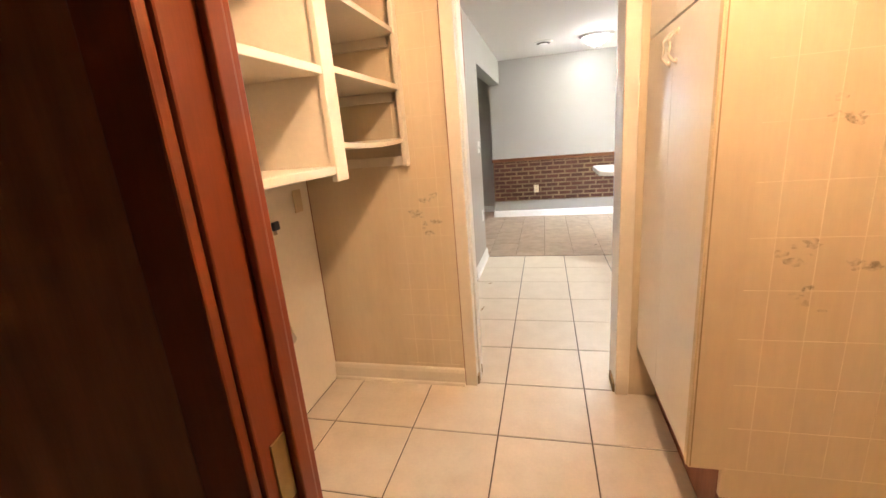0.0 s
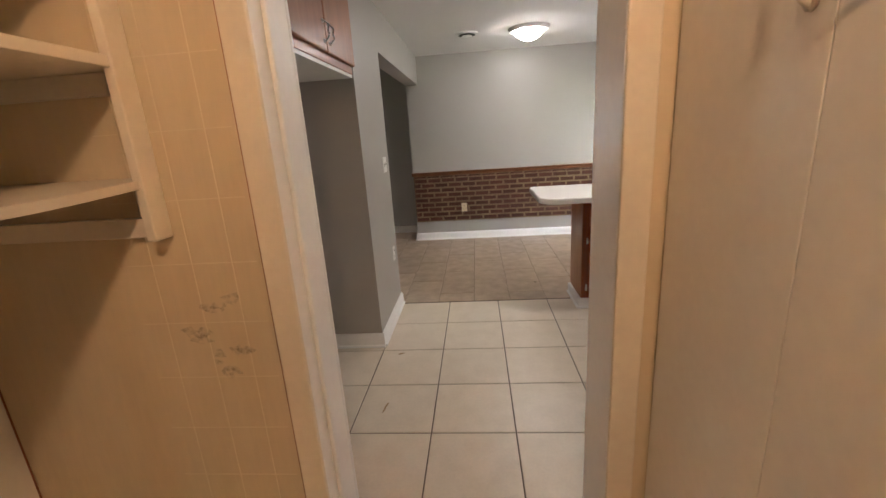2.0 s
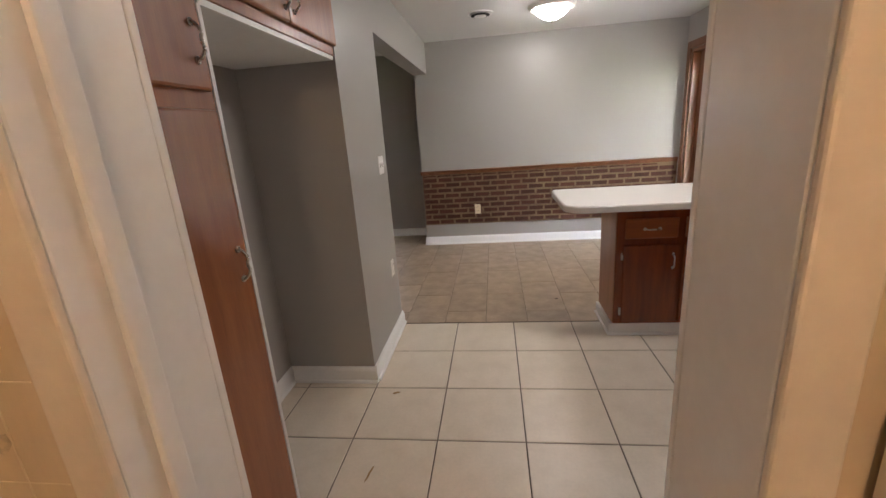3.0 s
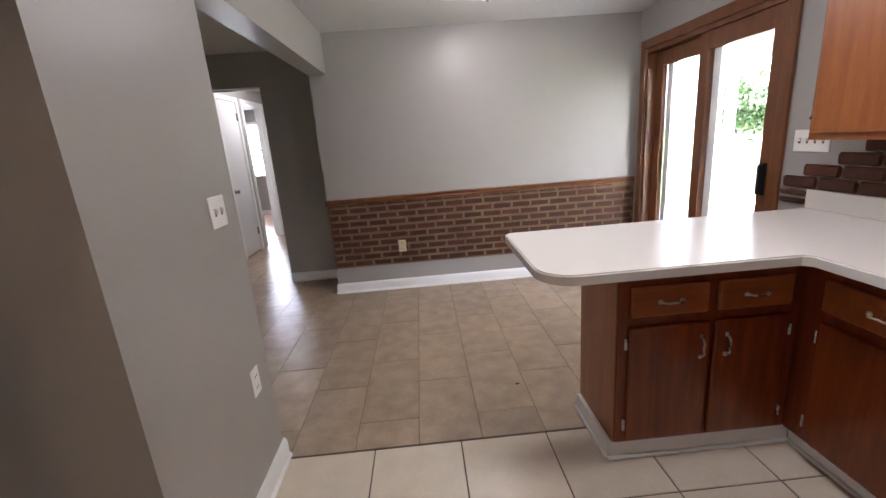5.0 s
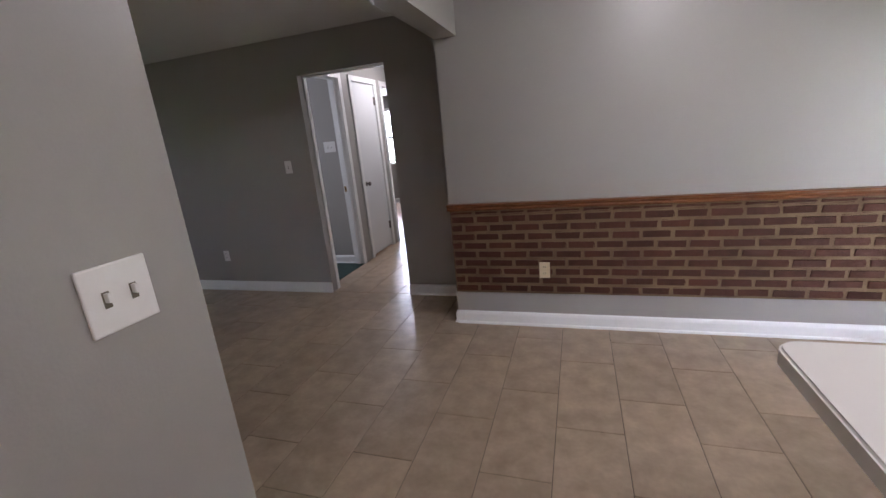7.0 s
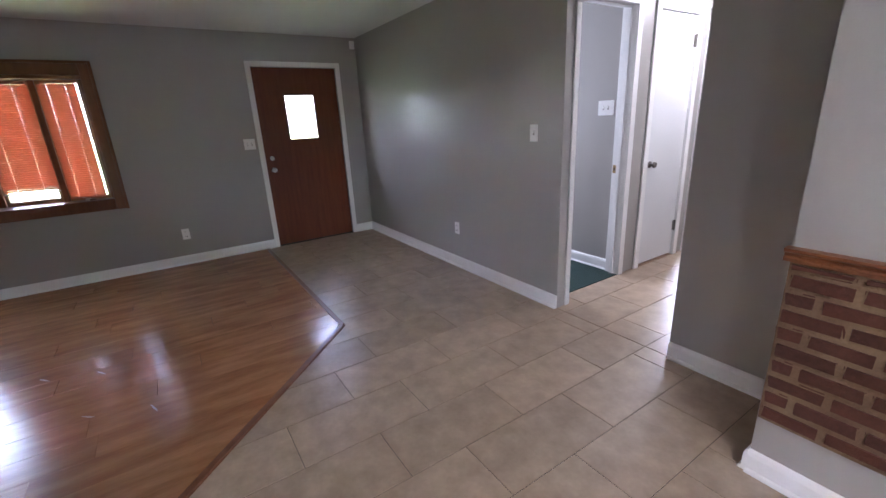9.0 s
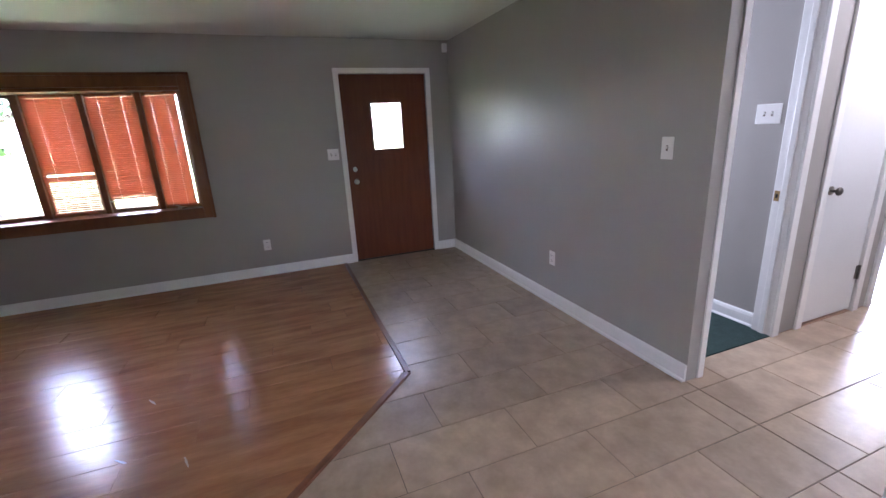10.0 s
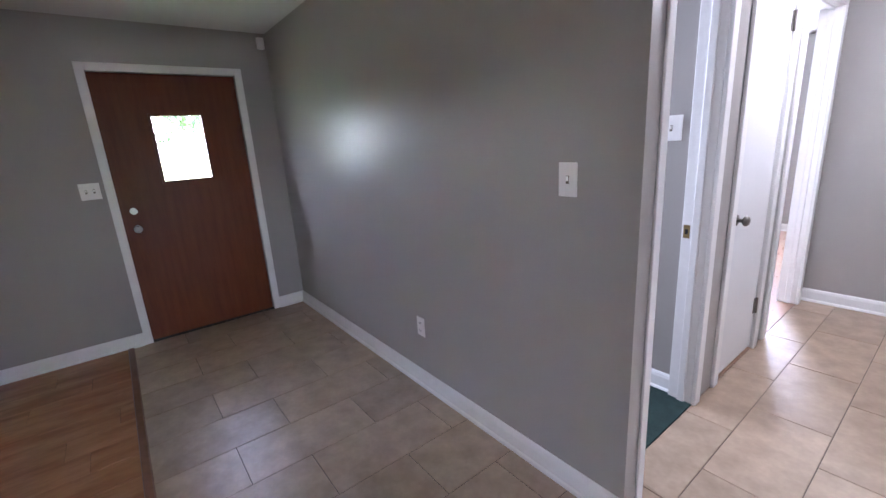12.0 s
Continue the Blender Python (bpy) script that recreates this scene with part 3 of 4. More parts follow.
def arc_strip(bm, u0, u1, v0, v1, n=4):
    """A length of crowned slat, 0.8 mm thick."""
    prof = [(v0 + (v1 - v0) * i / n) for i in range(n + 1)]
    loop = [(v, 0.0032 - 0.0032 * (v / 0.0125) ** 2) for v in prof]
    loop += [(v, z - 0.0008) for v, z in reversed(loop)]
    rows = [[bm.verts.new((u, v, z)) for v, z in loop] for u in (u0, u1)]
    k = len(loop)
    for i in range(k):
        bm.faces.new((rows[0][i], rows[0][(i + 1) % k], rows[1][(i + 1) % k], rows[1][i]))
    bm.faces.new(list(reversed(rows[0])))
    bm.faces.new(rows[1])


for k in range(5):
    a, b = Vector((XS[k], YS[k], 0)), Vector((XS[k + 1], YS[k + 1], 0))
    d = (b - a).normalized()
    n = Vector((-d.y, d.x, 0))
    if n.x < 0:
        n = -n
    ln = (b - a).length
    mtx = Matrix.Translation(a) @ Matrix((d, n, (0, 0, 1))).transposed().to_4x4()
    sash = boxes((0.022, 0.05, -0.03, 0.0, SILL + 0.012, HEAD), (ln - 0.05, ln - 0.022, -0.03, 0.0, SILL + 0.012, HEAD), (0.05, ln - 0.05, -0.03, 0.0, SILL + 0.012, SILL + 0.05),
                 (0.05, ln - 0.05, -0.03, 0.0, HEAD - 0.03, HEAD), bevel=0.003)
    sash.transform(mtx)
    sash = part("sash", sash, M_SASH if k != 3 else M_BROWNW, win)
    g = boxes((0.05, ln - 0.05, -0.018, -0.014, SILL + 0.05, HEAD - 0.03))
    g.transform(mtx)
    g = part("pane", g, M_GLASS, sash)
    g.visible_shadow = False
    if k != 3:
        bl = thing("window_blind", ("red mini blind fully lowered", "red mini blind lowered, bent, with a gap below", "red mini blind, lower slats tilted open", "", "red mini blind fully lowered")[k], "blind", group="red window blinds")
        bot = (SILL + 0.045, SILL + 0.13, SILL + 0.045, 0, SILL + 0.045)[k]
        rail = boxes((0.04, ln - 0.04 - (0.03 if k == 0 else 0), 0.004, 0.028, HEAD - 0.03, HEAD - 0.004), bevel=0.002)
        rail.transform(mtx)
        part("head_rail", rail, M_BLIND, bl)
        z, count = HEAD - 0.045, 0
        x0, x1 = 0.032 + (0.028 if k == 0 else 0), ln - 0.036
        while z > bot:
            tilt = 58 + random.uniform(-2, 2)
            if (k == 2 and z < SILL + 0.36) or (k == 1 and z < bot + 0.06):
                tilt = (43 if k == 2 else 52) + random.uniform(-3, 3)
            if (k == 2 and abs(z - (SILL + 0.40)) < 0.012):
                tilt = 5
            c1, c2 = x0 + (x1 - x0) * 0.26, x0 + (x1 - x0) * 0.74
            s = bmesh.new()
            for u0, u1 in ((x0, c1 - 0.0011), (c1 + 0.0011, c2 - 0.0011), (c2 + 0.0011, x1)):
                arc_strip(s, u0, u1, -0.0125, 0.0125)
            for c in (c1, c2):
                arc_strip(s, c - 0.0011, c + 0.0011, -0.0125, -0.0025)
                arc_strip(s, c - 0.0011, c + 0.0011, 0.0045, 0.0125)
            s.transform(mtx @ Matrix.Translation((0, 0.017, z)) @ pose(0, 0, 0, tilt + (0 if count % 9 else 6), 0, 0) @ pose(0, 0, 0, 0, random.uniform(-0.35, 0.35), 0))
            part("slat", s, M_BLIND, bl)
            z -= 0.0195
            count += 1
        r2 = boxes((x0, x1, 0.008, 0.026, bot - 0.012, bot), bevel=0.002)
        r2.transform(mtx)
        part("bottom_rail", r2, M_CORD if k == 1 else M_BLIND, bl)
        for f in (0.26, 0.74):
            c = cyl(bmesh.new(), mtx @ Vector((x0 + (x1 - x0) * f, 0.031, bot)), mtx @ Vector((x0 + (x1 - x0) * f, 0.031, HEAD - 0.02)), 0.0009, seg=6)
            part("cord", c, M_CORD, bl)
crank = thing("window_crank", "small nickel casement crank on the sill", "crank")
part("base", boxes((-5.56, -5.53, 4.60, 4.68, SILL + 0.012, SILL + 0.03), bevel=0.004), M_CHROME, crank)
part("arm", cyl(bmesh.new(), (-5.545, 4.64, SILL + 0.03), (-5.53, 4.58, SILL + 0.05), 0.006, 0.004, 10), M_CHROME, crank)

# ---- sliding patio door ----
pd = thing("door_1", "brown wooden sliding patio door with two glass panels", "door", kind="structure")
for n, it in (("side_casing", (XE - 0.02, XE, 6.86, 6.935, 0, 2.115)), ("side_casing", (XE - 0.02, XE, 5.31, 5.38, 0, 2.115)), ("head_casing", (XE - 0.02, XE, 5.38, 6.86, 2.04, 2.115)),
              ("jamb", (XE, 2.40, 6.83, 6.86, 0, 2.04)), ("jamb", (XE, 2.40, 5.38, 5.41, 0, 2.04)), ("head_jamb", (XE, 2.40, 5.41, 6.83, 2.005, 2.04)), ("track", (XE, 2.40, 5.41, 6.83, 0, 0.025))):
    part(n, boxes(it, bevel=0.004), M_BROWNW, pd)
for a0, a1, x0, nm in ((6.05, 6.83, 2.325, "fixed_panel"), (5.41, 6.17, 2.27, "sliding_panel")):
    x1 = x0 + 0.045
    pn = part(nm, boxes((x0, x1, a0, a0 + 0.10, 0.025, 2.005), (x0, x1, a1 - 0.10, a1, 0.025, 2.005), (x0, x1, a0 + 0.10, a1 - 0.10, 0.025, 0.22), (x0, x1, a0 + 0.10, a1 - 0.10, 1.885, 2.005), bevel=0.004), M_BROWNW, pd)
    part("outer_stop", boxes((x0 + 0.046, x0 + 0.085, a1 - 0.175, a1 - 0.10, 0.1, 1.93), bevel=0.003), M_WHITE, pn, "white outer frame strip")
    g = part("pane", boxes((x0 + 0.02, x0 + 0.025, a0 + 0.10, a1 - 0.10, 0.22, 1.885)), M_GLASS, pn)
    g.visible_shadow = False
hd = part("handle", boxes((2.245, 2.27, 5.445, 5.475, 0.93, 1.13), (2.225, 2.248, 5.448, 5.472, 0.94, 1.12), bevel=0.006), M_BLACK, pd, "black plastic pull handle")
part("latch", boxes((XE - 0.03, XE - 0.02, 5.36, 5.385, 2.02, 2.07), bevel=0.002), M_PLATE, pd, "small white contact sensor")

# ---- brick wainscot ----
rail = bmesh.new()
extrude_profile(rail, [(0, 0), (0.024, 0), (0.028, 0.012), (0.020, 0.020), (0.026, 0.030), (0.034, 0.036), (0.034, 0.046), (0, 0.048)], (2.236, YB, 0.885), (-0.742, YB, 0.885))
structure("chair_rail", rail, M_BROWNW, "dark red-brown moulded chair rail over brick", "trim")

# ---- peninsula, counters and cabinets ----
def pull(parent, p, along, n, ln=0.095):
    """A curved nickel pull handle with two feet and a raised middle."""
    p, along, n = Vector(p), Vector(along), Vector(n)
    pts = spline([p - along * ln * 0.5, p - along * ln * 0.42 + n * 0.012, p - along * ln * 0.22 + n * 0.026, p + n * 0.022, p + along * ln * 0.22 + n * 0.026, p + along * ln * 0.42 + n * 0.012, p + along * ln * 0.5], 4)
    bm = tube(bmesh.new(), pts, 0.0045, 8)
    for s in (-1, 1):
        cyl(bm, p + along * s * ln * 0.46, p + along * s * ln * 0.46 + n * 0.004, 0.010, seg=12)
    return part("handle", bm, M_CHROME, parent, "curved nickel pull", True)


def front(kind, parent, plane, face, out, a0, a1, z0, z1, material):
    """A lipped door or drawer front on a cabinet face. plane 'y': spans x."""
    t = 0.019
    lo, hi = sorted((face, face + out * t))
    it = (a0, a1, lo, hi, z0, z1) if plane == "y" else (lo, hi, a0, a1, z0, z1)
    return part(kind, boxes(it, bevel=0.009), material, parent)


def hinge_pin(parent, p, n):
    p, n = Vector(p), Vector(n)
    return part("hinge", cyl(bmesh.new(), p + Vector((0, 0, -0.025)) + n * 0.006, p + Vector((0, 0, 0.025)) + n * 0.006, 0.007, seg=8), M_CHROME, parent, "nickel cabinet hinge")


FY = 4.485
pen = thing("peninsula_cabinet", "red-brown stained base cabinet with two drawers and two doors", "cabinet")
part("body", boxes((0.909, 1.66, FY, 4.86, 0.09, 0.868), bevel=0.003), M_CAB, pen)
part("end_panel", boxes((0.903, 0.908, FY + 0.004, 4.858, 0.092, 0.866), bevel=0.001), M_CABU, pen, "lighter brown stained end panel")
for a0, a1, hx in ((0.955, 1.268, 1.245), (1.308, 1.612, 1.352)):
    dr = front("drawer", pen, "y", FY, -1, a0, a1, 0.672, 0.80, M_CABH)
    pull(dr, ((a0 + a1) / 2, FY - 0.019, 0.735), (1, 0, 0), (0, -1, 0))
    dd = front("door", pen, "y", FY, -1, a0 - 0.005, a1 + (0.018 if a0 < 1 else 0), 0.105, 0.632, M_CAB)
    pull(dd, (hx, FY - 0.019, 0.525), (0, 0, 1), (0, -1, 0))
    for z in (0.18, 0.56):
        hinge_pin(pen, ((a0 - 0.012) if a0 < 1 else a1 + 0.012, FY, z), (0, -1, 0))
toe = thing("toe_board", "white painted toe board of the peninsula", "toe board")
part("front_board", boxes((0.885, 1.70, FY + 0.005, FY + 0.02, 0, 0.088), bevel=0.002), M_WHITE, toe)
part("end_board", boxes((0.885, 0.904, FY + 0.021, 4.86, 0, 0.088), bevel=0.002), M_WHITE, toe)
part("quarter_round", cyl(cyl(bmesh.new(), (0.885, FY + 0.002, 0.010), (1.70, FY + 0.002, 0.010), 0.010, seg=8), (0.882, FY + 0.002, 0.010), (0.882, 4.86, 0.010), 0.010, seg=8), M_WHITE, toe)

FX = 1.665
y_edges = [4.42, 3.92, 3.42, 2.92, 2.46]
for k in range(4):
    b1, b0 = y_edges[k], y_edges[k + 1]
    cab = thing("base_cabinet", "red-brown stained base cabinet with drawer and door", "cabinet", group="base cabinets along the patio wall")
    part("body", boxes((FX, XE, b0, b1 if k else 4.86, 0.09, 0.868), bevel=0.002), M_CAB, cab)
    dr = front("drawer", cab, "x", FX, -1, b0 + 0.03, b1 - 0.035, 0.672, 0.80, M_CABH)
    pull(dr, (FX - 0.019, (b0 + b1) / 2, 0.735), (0, 1, 0), (-1, 0, 0))
    dd = front("door", cab, "x", FX, -1, b0 + 0.03, b1 - 0.035, 0.105, 0.632, M_CAB)
    pull(dd, (FX - 0.019, b0 + 0.07, 0.525), (0, 0, 1), (-1, 0, 0))
    for z in (0.18, 0.56):
        hinge_pin(cab, (FX, b1 - 0.026, z), (-1, 0, 0))
toe2 = thing("toe_board", "white painted toe board of the wall cabinets", "toe board")
part("front_board", boxes((1.70, 1.715, 2.46, FY + 0.005, 0, 0.088), bevel=0.002), M_WHITE, toe2)
part("quarter_round", cyl(bmesh.new(), (1.698, 2.46, 0.010), (1.698, FY - 0.008, 0.010), 0.010, seg=8), M_WHITE, toe2)


def counter_outline():
    pts = []
    for cx, cy, r, a0 in ((0.58 + 0.13, 4.375 + 0.13, 0.13, 180), ):
        pts += [(cx + r * math.cos(radians(a)), cy + r * math.sin(radians(a))) for a in range(180, 271, 10)]
    pts += [(1.535, 4.375), (1.56, 4.35), (1.56, 2.46), (XE, 2.46), (XE, 5.125)]
    pts += [(0.585 + 0.05 + 0.05 * math.cos(radians(a)), 5.075 + 0.05 * math.sin(radians(a))) for a in range(90, 181, 15)]
    return pts


def slab(outline, z0, z1, bevel):
    bm = bmesh.new()
    f = bm.faces.new([bm.verts.new((x, y, z0)) for x, y in outline])
    r = bmesh.ops.extrude_face_region(bm, geom=[f])
    top = [v for v in r["geom"] if isinstance(v, bmesh.types.BMVert)]
    for v in top:
        v.co.z = z1
    bm.faces.ensure_lookup_table()
    ts = set(top)
    edges = [e for e in bm.edges if all(v in ts for v in e.verts)]
    bmesh.ops.bevel(bm, geom=edges, offset=bevel, segments=3, affect="EDGES")
    return bm


ct = thing("countertop", "white laminate L-shaped countertop with rounded corner", "countertop")
part("top", slab(counter_outline(), 0.868, 0.908, 0.006), M_COUNTER, ct)
part("backsplash", boxes((XE - 0.022, XE, 2.46, 5.12, 0.908, 1.01), bevel=0.005), M_COUNTER, ct)

up = thing("wall_cabinet", "red-brown stained wall cabinet with paired doors", "cabinet")
UX = 1.95
part("body", boxes((UX, XE, 3.9, 4.86, 1.285, 2.2), bevel=0.003), M_CABU, up)
for a0, a1, hy in ((4.40, 4.84, 4.44), (3.92, 4.36, 4.32)):
    dd = front("door", up, "x", UX, -1, a0, a1, 1.315, 2.17, M_CABU)
    pull(dd, (UX - 0.019, hy, 1.46), (0, 0, 1), (-1, 0, 0))
    for z in (1.40, 2.05):
        hinge_pin(up, (UX, a1 + 0.01 if a0 > 4.3 else a0 - 0.01, z), (-1, 0, 0))
structure("soffit", boxes((UX - 0.01, XE, 2.45, 4.9, 2.2, CEIL)), M_GREY, "grey painted soffit over the wall cabinets", "soffit")

# pantry and cabinet over the refrigerator recess
PX = -0.585
pan = thing("pantry_cabinet", "tall red-brown stained pantry cabinet with upper and lower door", "cabinet")
part("body", boxes((-1.10, PX, 2.405, 2.955, 0.0, CEIL - 0.01), bevel=0.002), M_CABU, pan)
part("side_edge", boxes((-1.10, PX + 0.003, 2.957, 2.972, 0.0, 1.765)), M_WHITE, pan, "pale painted side panel")
for z0, z1, hz in ((0.10, 1.50, 1.08), (1.545, 2.30, 1.66)):
    dd = front("door", pan, "x", PX, 1, 2.445, 2.935, z0, z1, M_CABU)
    pull(dd, (PX + 0.019, 2.89, hz), (0, 0, 1), (1, 0, 0))
fc = thing("wall_cabinet", "red-brown stained cabinet over the refrigerator recess", "cabinet")
part("body", boxes((-1.10, PX, 2.975, 3.985, 1.785, CEIL - 0.01), bevel=0.003), M_CABU, fc)
part("bottom_panel", boxes((-1.10, PX - 0.004, 2.975, 3.943, 1.766, 1.784)), M_WHITE, fc, "white painted underside")
for a0, a1, hy in ((3.01, 3.478, 3.445), (3.484, 3.955, 3.517)):
    dd = front("door", fc, "x", PX, 1, a0, a1, 1.825, 2.32, M_CABU)
    pull(dd, (PX + 0.019, hy, 1.915), (0, 0, 1), (1, 0, 0))
for z in (1.9, 2.25):
    hinge_pin(fc, (PX, 3.965, z), (1, 0, 0))

# ---- ceiling fittings ----
def flush_lamp(label, lx, ly):
    ob = thing("ceiling_lamp", label, "lamp", group="flush ceiling lamps")
    part("rim", cyl(bmesh.new(), (lx, ly, CEIL - 0.03), (lx, ly, CEIL), 0.185, 0.205, 40), M_WHITE, ob, "white rim")
    dome = bmesh.new()
    bmesh.ops.create_uvsphere(dome, u_segments=36, v_segments=16, radius=0.155, matrix=Matrix.Translation((lx, ly, CEIL - 0.028)) @ Matrix.Diagonal((1, 1, 0.6, 1)))
    for v in dome.verts:
        k = max(0.0, (CEIL - 0.028 - v.co.z) / 0.099)
        v.co.x, v.co.y = lx + (v.co.x - lx) * (1 - 0.35 * k), ly + (v.co.y - ly) * (1 - 0.35 * k)
    bmesh.ops.bisect_plane(dome, geom=dome.verts[:] + dome.edges[:] + dome.faces[:], plane_co=(0, 0, CEIL - 0.03), plane_no=(0, 0, 1), clear_outer=True)
    part("dome", dome, M_DOME, ob, "glowing frosted glass dome", True)
    part("finial", cyl(bmesh.new(), (lx, ly, CEIL - 0.135), (lx, ly, CEIL - 0.118), 0.007, 0.012, 12), M_CHROME, ob)
    return ob


flush_lamp("round flush ceiling lamp with frosted dome over the dining area, lit", 0.70, 5.95)
# added out of view to brighten the kitchen floor and cabinets
flush_lamp("unseen flush ceiling lamp with frosted dome added as kitchen fill, lit", 1.15, 4.2)
flush_lamp("round flush ceiling lamp with frosted dome in the hall, lit", -1.75, 9.2)
vent = thing("ceiling_vent", "round grey ceiling vent with open rings", "vent")
VX, VY = 0.085, 5.97
part("flange", cyl(bmesh.new(), (VX, VY, CEIL - 0.008), (VX, VY, CEIL), 0.11, 0.115, 32), M_PLATE, vent)
for r0, z in ((0.085, 0.018), (0.055, 0.026), (0.028, 0.03)):
    part("ring", cyl(cyl(bmesh.new(), (VX, VY, CEIL - z), (VX, VY, CEIL - z + 0.004), r0, r0 * 0.9, 28), (VX, VY, CEIL - z + 0.004), (VX, VY, CEIL - 0.008), r0 * 0.6, seg=20), M_DARK if r0 > 0.08 else M_PLATE, vent)
blamp = thing("ceiling_lamp", "warm glass ceiling lamp in the laundry", "lamp")
part("base", cyl(bmesh.new(), (0.2, 0.88, CEIL - 0.025), (0.2, 0.88, CEIL), 0.07, seg=24), M_WHITE, blamp)
bulb = bmesh.new()
bmesh.ops.create_uvsphere(bulb, u_segments=20, v_segments=12, radius=0.06, matrix=Matrix.Translation((0.2, 0.88, CEIL - 0.075)))
part("globe", bulb, M_BULB, blamp, "glowing warm globe", True)

# ---- laundry ----
SX = -0.572
sh = thing("laundry_shelves", "open cream painted wall shelves with two bays", "shelf unit")
part("bottom_board", boxes((-1.16, SX, 0.70, 1.435, 1.258, 1.285), bevel=0.003), M_CREAMT, sh)
part("shelf_board", boxes((-1.16, SX, 0.70, 1.435, 1.56, 1.585), bevel=0.003), M_CREAMT, sh)
part("upper_board", boxes((-1.16, SX, 0.70, 1.435, 1.90, 1.925), bevel=0.003), M_CREAMT, sh)
part("partition", boxes((-1.16, SX - 0.02, 1.437, 1.46, 1.25, CEIL), bevel=0.002), M_CREAMT, sh)
part("end_panel", boxes((-1.16, SX, 0.675, 0.698, 1.25, CEIL), bevel=0.002), M_CREAMT, sh)
part("post", boxes((SX - 0.018, SX + 0.004, 1.425, 1.505, 1.235, CEIL), bevel=0.003), M_CREAMT, sh)
part("stile", boxes((SX - 0.018, SX + 0.004, 2.145, 2.198, 1.225, CEIL), bevel=0.003), M_CREAMT, sh)
for z in (1.575, 1.815, 2.08):
    part("shelf_board", boxes((-1.16, SX - 0.002, 1.462, 2.198, z, z + 0.022), bevel=0.002), M_CREAMT, sh)
    part("cleat", boxes((-1.145, SX - 0.05, 2.178, 2.198, z - 0.045, z - 0.001), bevel=0.002), M_CREAMT, sh)
    part("cleat", boxes((-1.158, -1.14, 1.462, 2.176, z - 0.045, z - 0.001), bevel=0.002), M_CREAMT, sh)
sag = bmesh.new()
curve = [(1.462 + 0.736 * i / 12, -0.014 * math.sin(math.pi * i / 12)) for i in range(13)]
loop = [(y, 1.360 + d) for y, d in curve] + [(y, 1.342 + d) for y, d in reversed(curve)]
ends = [[sag.verts.new((x, y, z)) for y, z in loop] for x in (-1.16, SX - 0.004)]
for i in range(len(loop)):
    k = (i + 1) % len(loop)
    sag.faces.new((ends[0][i], ends[0][k], ends[1][k], ends[1][i]))
sag.faces.new(ends[0])
sag.faces.new(ends[1])
part("sagging_board", sag, M_CREAMT, sh, "sagging lowest shelf")
part("rail", boxes((-1.158, -1.138, 1.462, 2.176, 1.225, 1.275), bevel=0.002), M_CREAMT, sh)
part("end_cleat", boxes((-1.137, SX - 0.02, 2.178, 2.198, 1.228, 1.272), bevel=0.002), M_CREAMT, sh)

valves = []
for y, m, lab in ((1.665, M_RED, "nickel washer valve with red handle"), (1.775, M_BLUE, "nickel washer valve with dark blue handle")):
    v = thing("washer_valve", lab, "valve", group="washer valves")
    part("flange", cyl(bmesh.new(), (-1.16, y, 1.035), (-1.150, y, 1.035), 0.032, 0.028, 20), M_CHROME, v)
    part("body", cyl(cyl(bmesh.new(), (-1.15, y, 1.035), (-1.095, y, 1.03), 0.013, seg=12), (-1.10, y, 1.035), (-1.10, y + 0.004, 0.985), 0.011, seg=12), M_CHROME, v)
    part("handle", boxes((-1.095, -1.078, y - 0.022, y + 0.022, 1.005, 1.045), bevel=0.006), m, v)
duct = thing("dryer_duct", "crinkled silver flexible dryer duct hanging on the wall", "duct")
path = spline([(-1.10, 0.95, 1.255), (-1.085, 1.06, 1.19), (-1.075, 1.13, 1.05), (-1.07, 1.215, 0.935), (-1.07, 1.31, 0.965), (-1.07, 1.41, 1.03), (-1.065, 1.50, 1.025), (-1.06, 1.565, 0.92), (-1.055, 1.60, 0.74), (-1.05, 1.63, 0.56)], 18)
part("hose", tube(bmesh.new(), path, 0.046, 22, 0.0032), M_FOIL, duct)
part("collar", cyl(bmesh.new(), (-1.051, 1.626, 0.575), (-1.049, 1.634, 0.53), 0.047, 0.054, 20), M_GALV, duct)
pipe = thing("standpipe", "white plastic washer drain standpipe", "pipe")
part("riser", cyl(bmesh.new(), (-1.115, 1.545, 0.0), (-1.115, 1.545, 0.97), 0.04, seg=24), M_PVC, pipe, smooth=True)
part("coupling", cyl(bmesh.new(), (-1.115, 1.545, 0.06), (-1.115, 1.545, 0.13), 0.046, seg=24), M_PVC, pipe)
part("clip", boxes((-1.16, -1.075, 1.51, 1.58, 0.955, 0.968), bevel=0.003), M_BRASS, pipe)
tr = thing("drain_trap", "small chrome drain fitting beside the standpipe", "pipe fitting")
ring = bmesh.new()
tube(ring, [(-1.10 + 0.045 * math.sin(a) * 0.3, 1.455 + 0.042 * math.cos(a), 0.22 + 0.05 * math.sin(a)) for a in (2 * math.pi * k / 18 for k in range(16))], 0.016, 10)
part("bend", ring, M_CHROME, tr, smooth=True)
part("stub", cyl(bmesh.new(), (-1.16, 1.45, 0.17), (-1.09, 1.45, 0.17), 0.018, seg=12), M_CHROME, tr)
vp = thing("dryer_vent_plate", "square galvanised dryer vent plate with round hole", "vent")
part("plate", boxes((-1.16, -1.154, 1.175, 1.305, 0.775, 0.90), bevel=0.002), M_GALV, vp)
part("hole", cyl(bmesh.new(), (-1.155, 1.24, 0.84), (-1.152, 1.24, 0.84), 0.042, seg=28), M_DARK, vp)
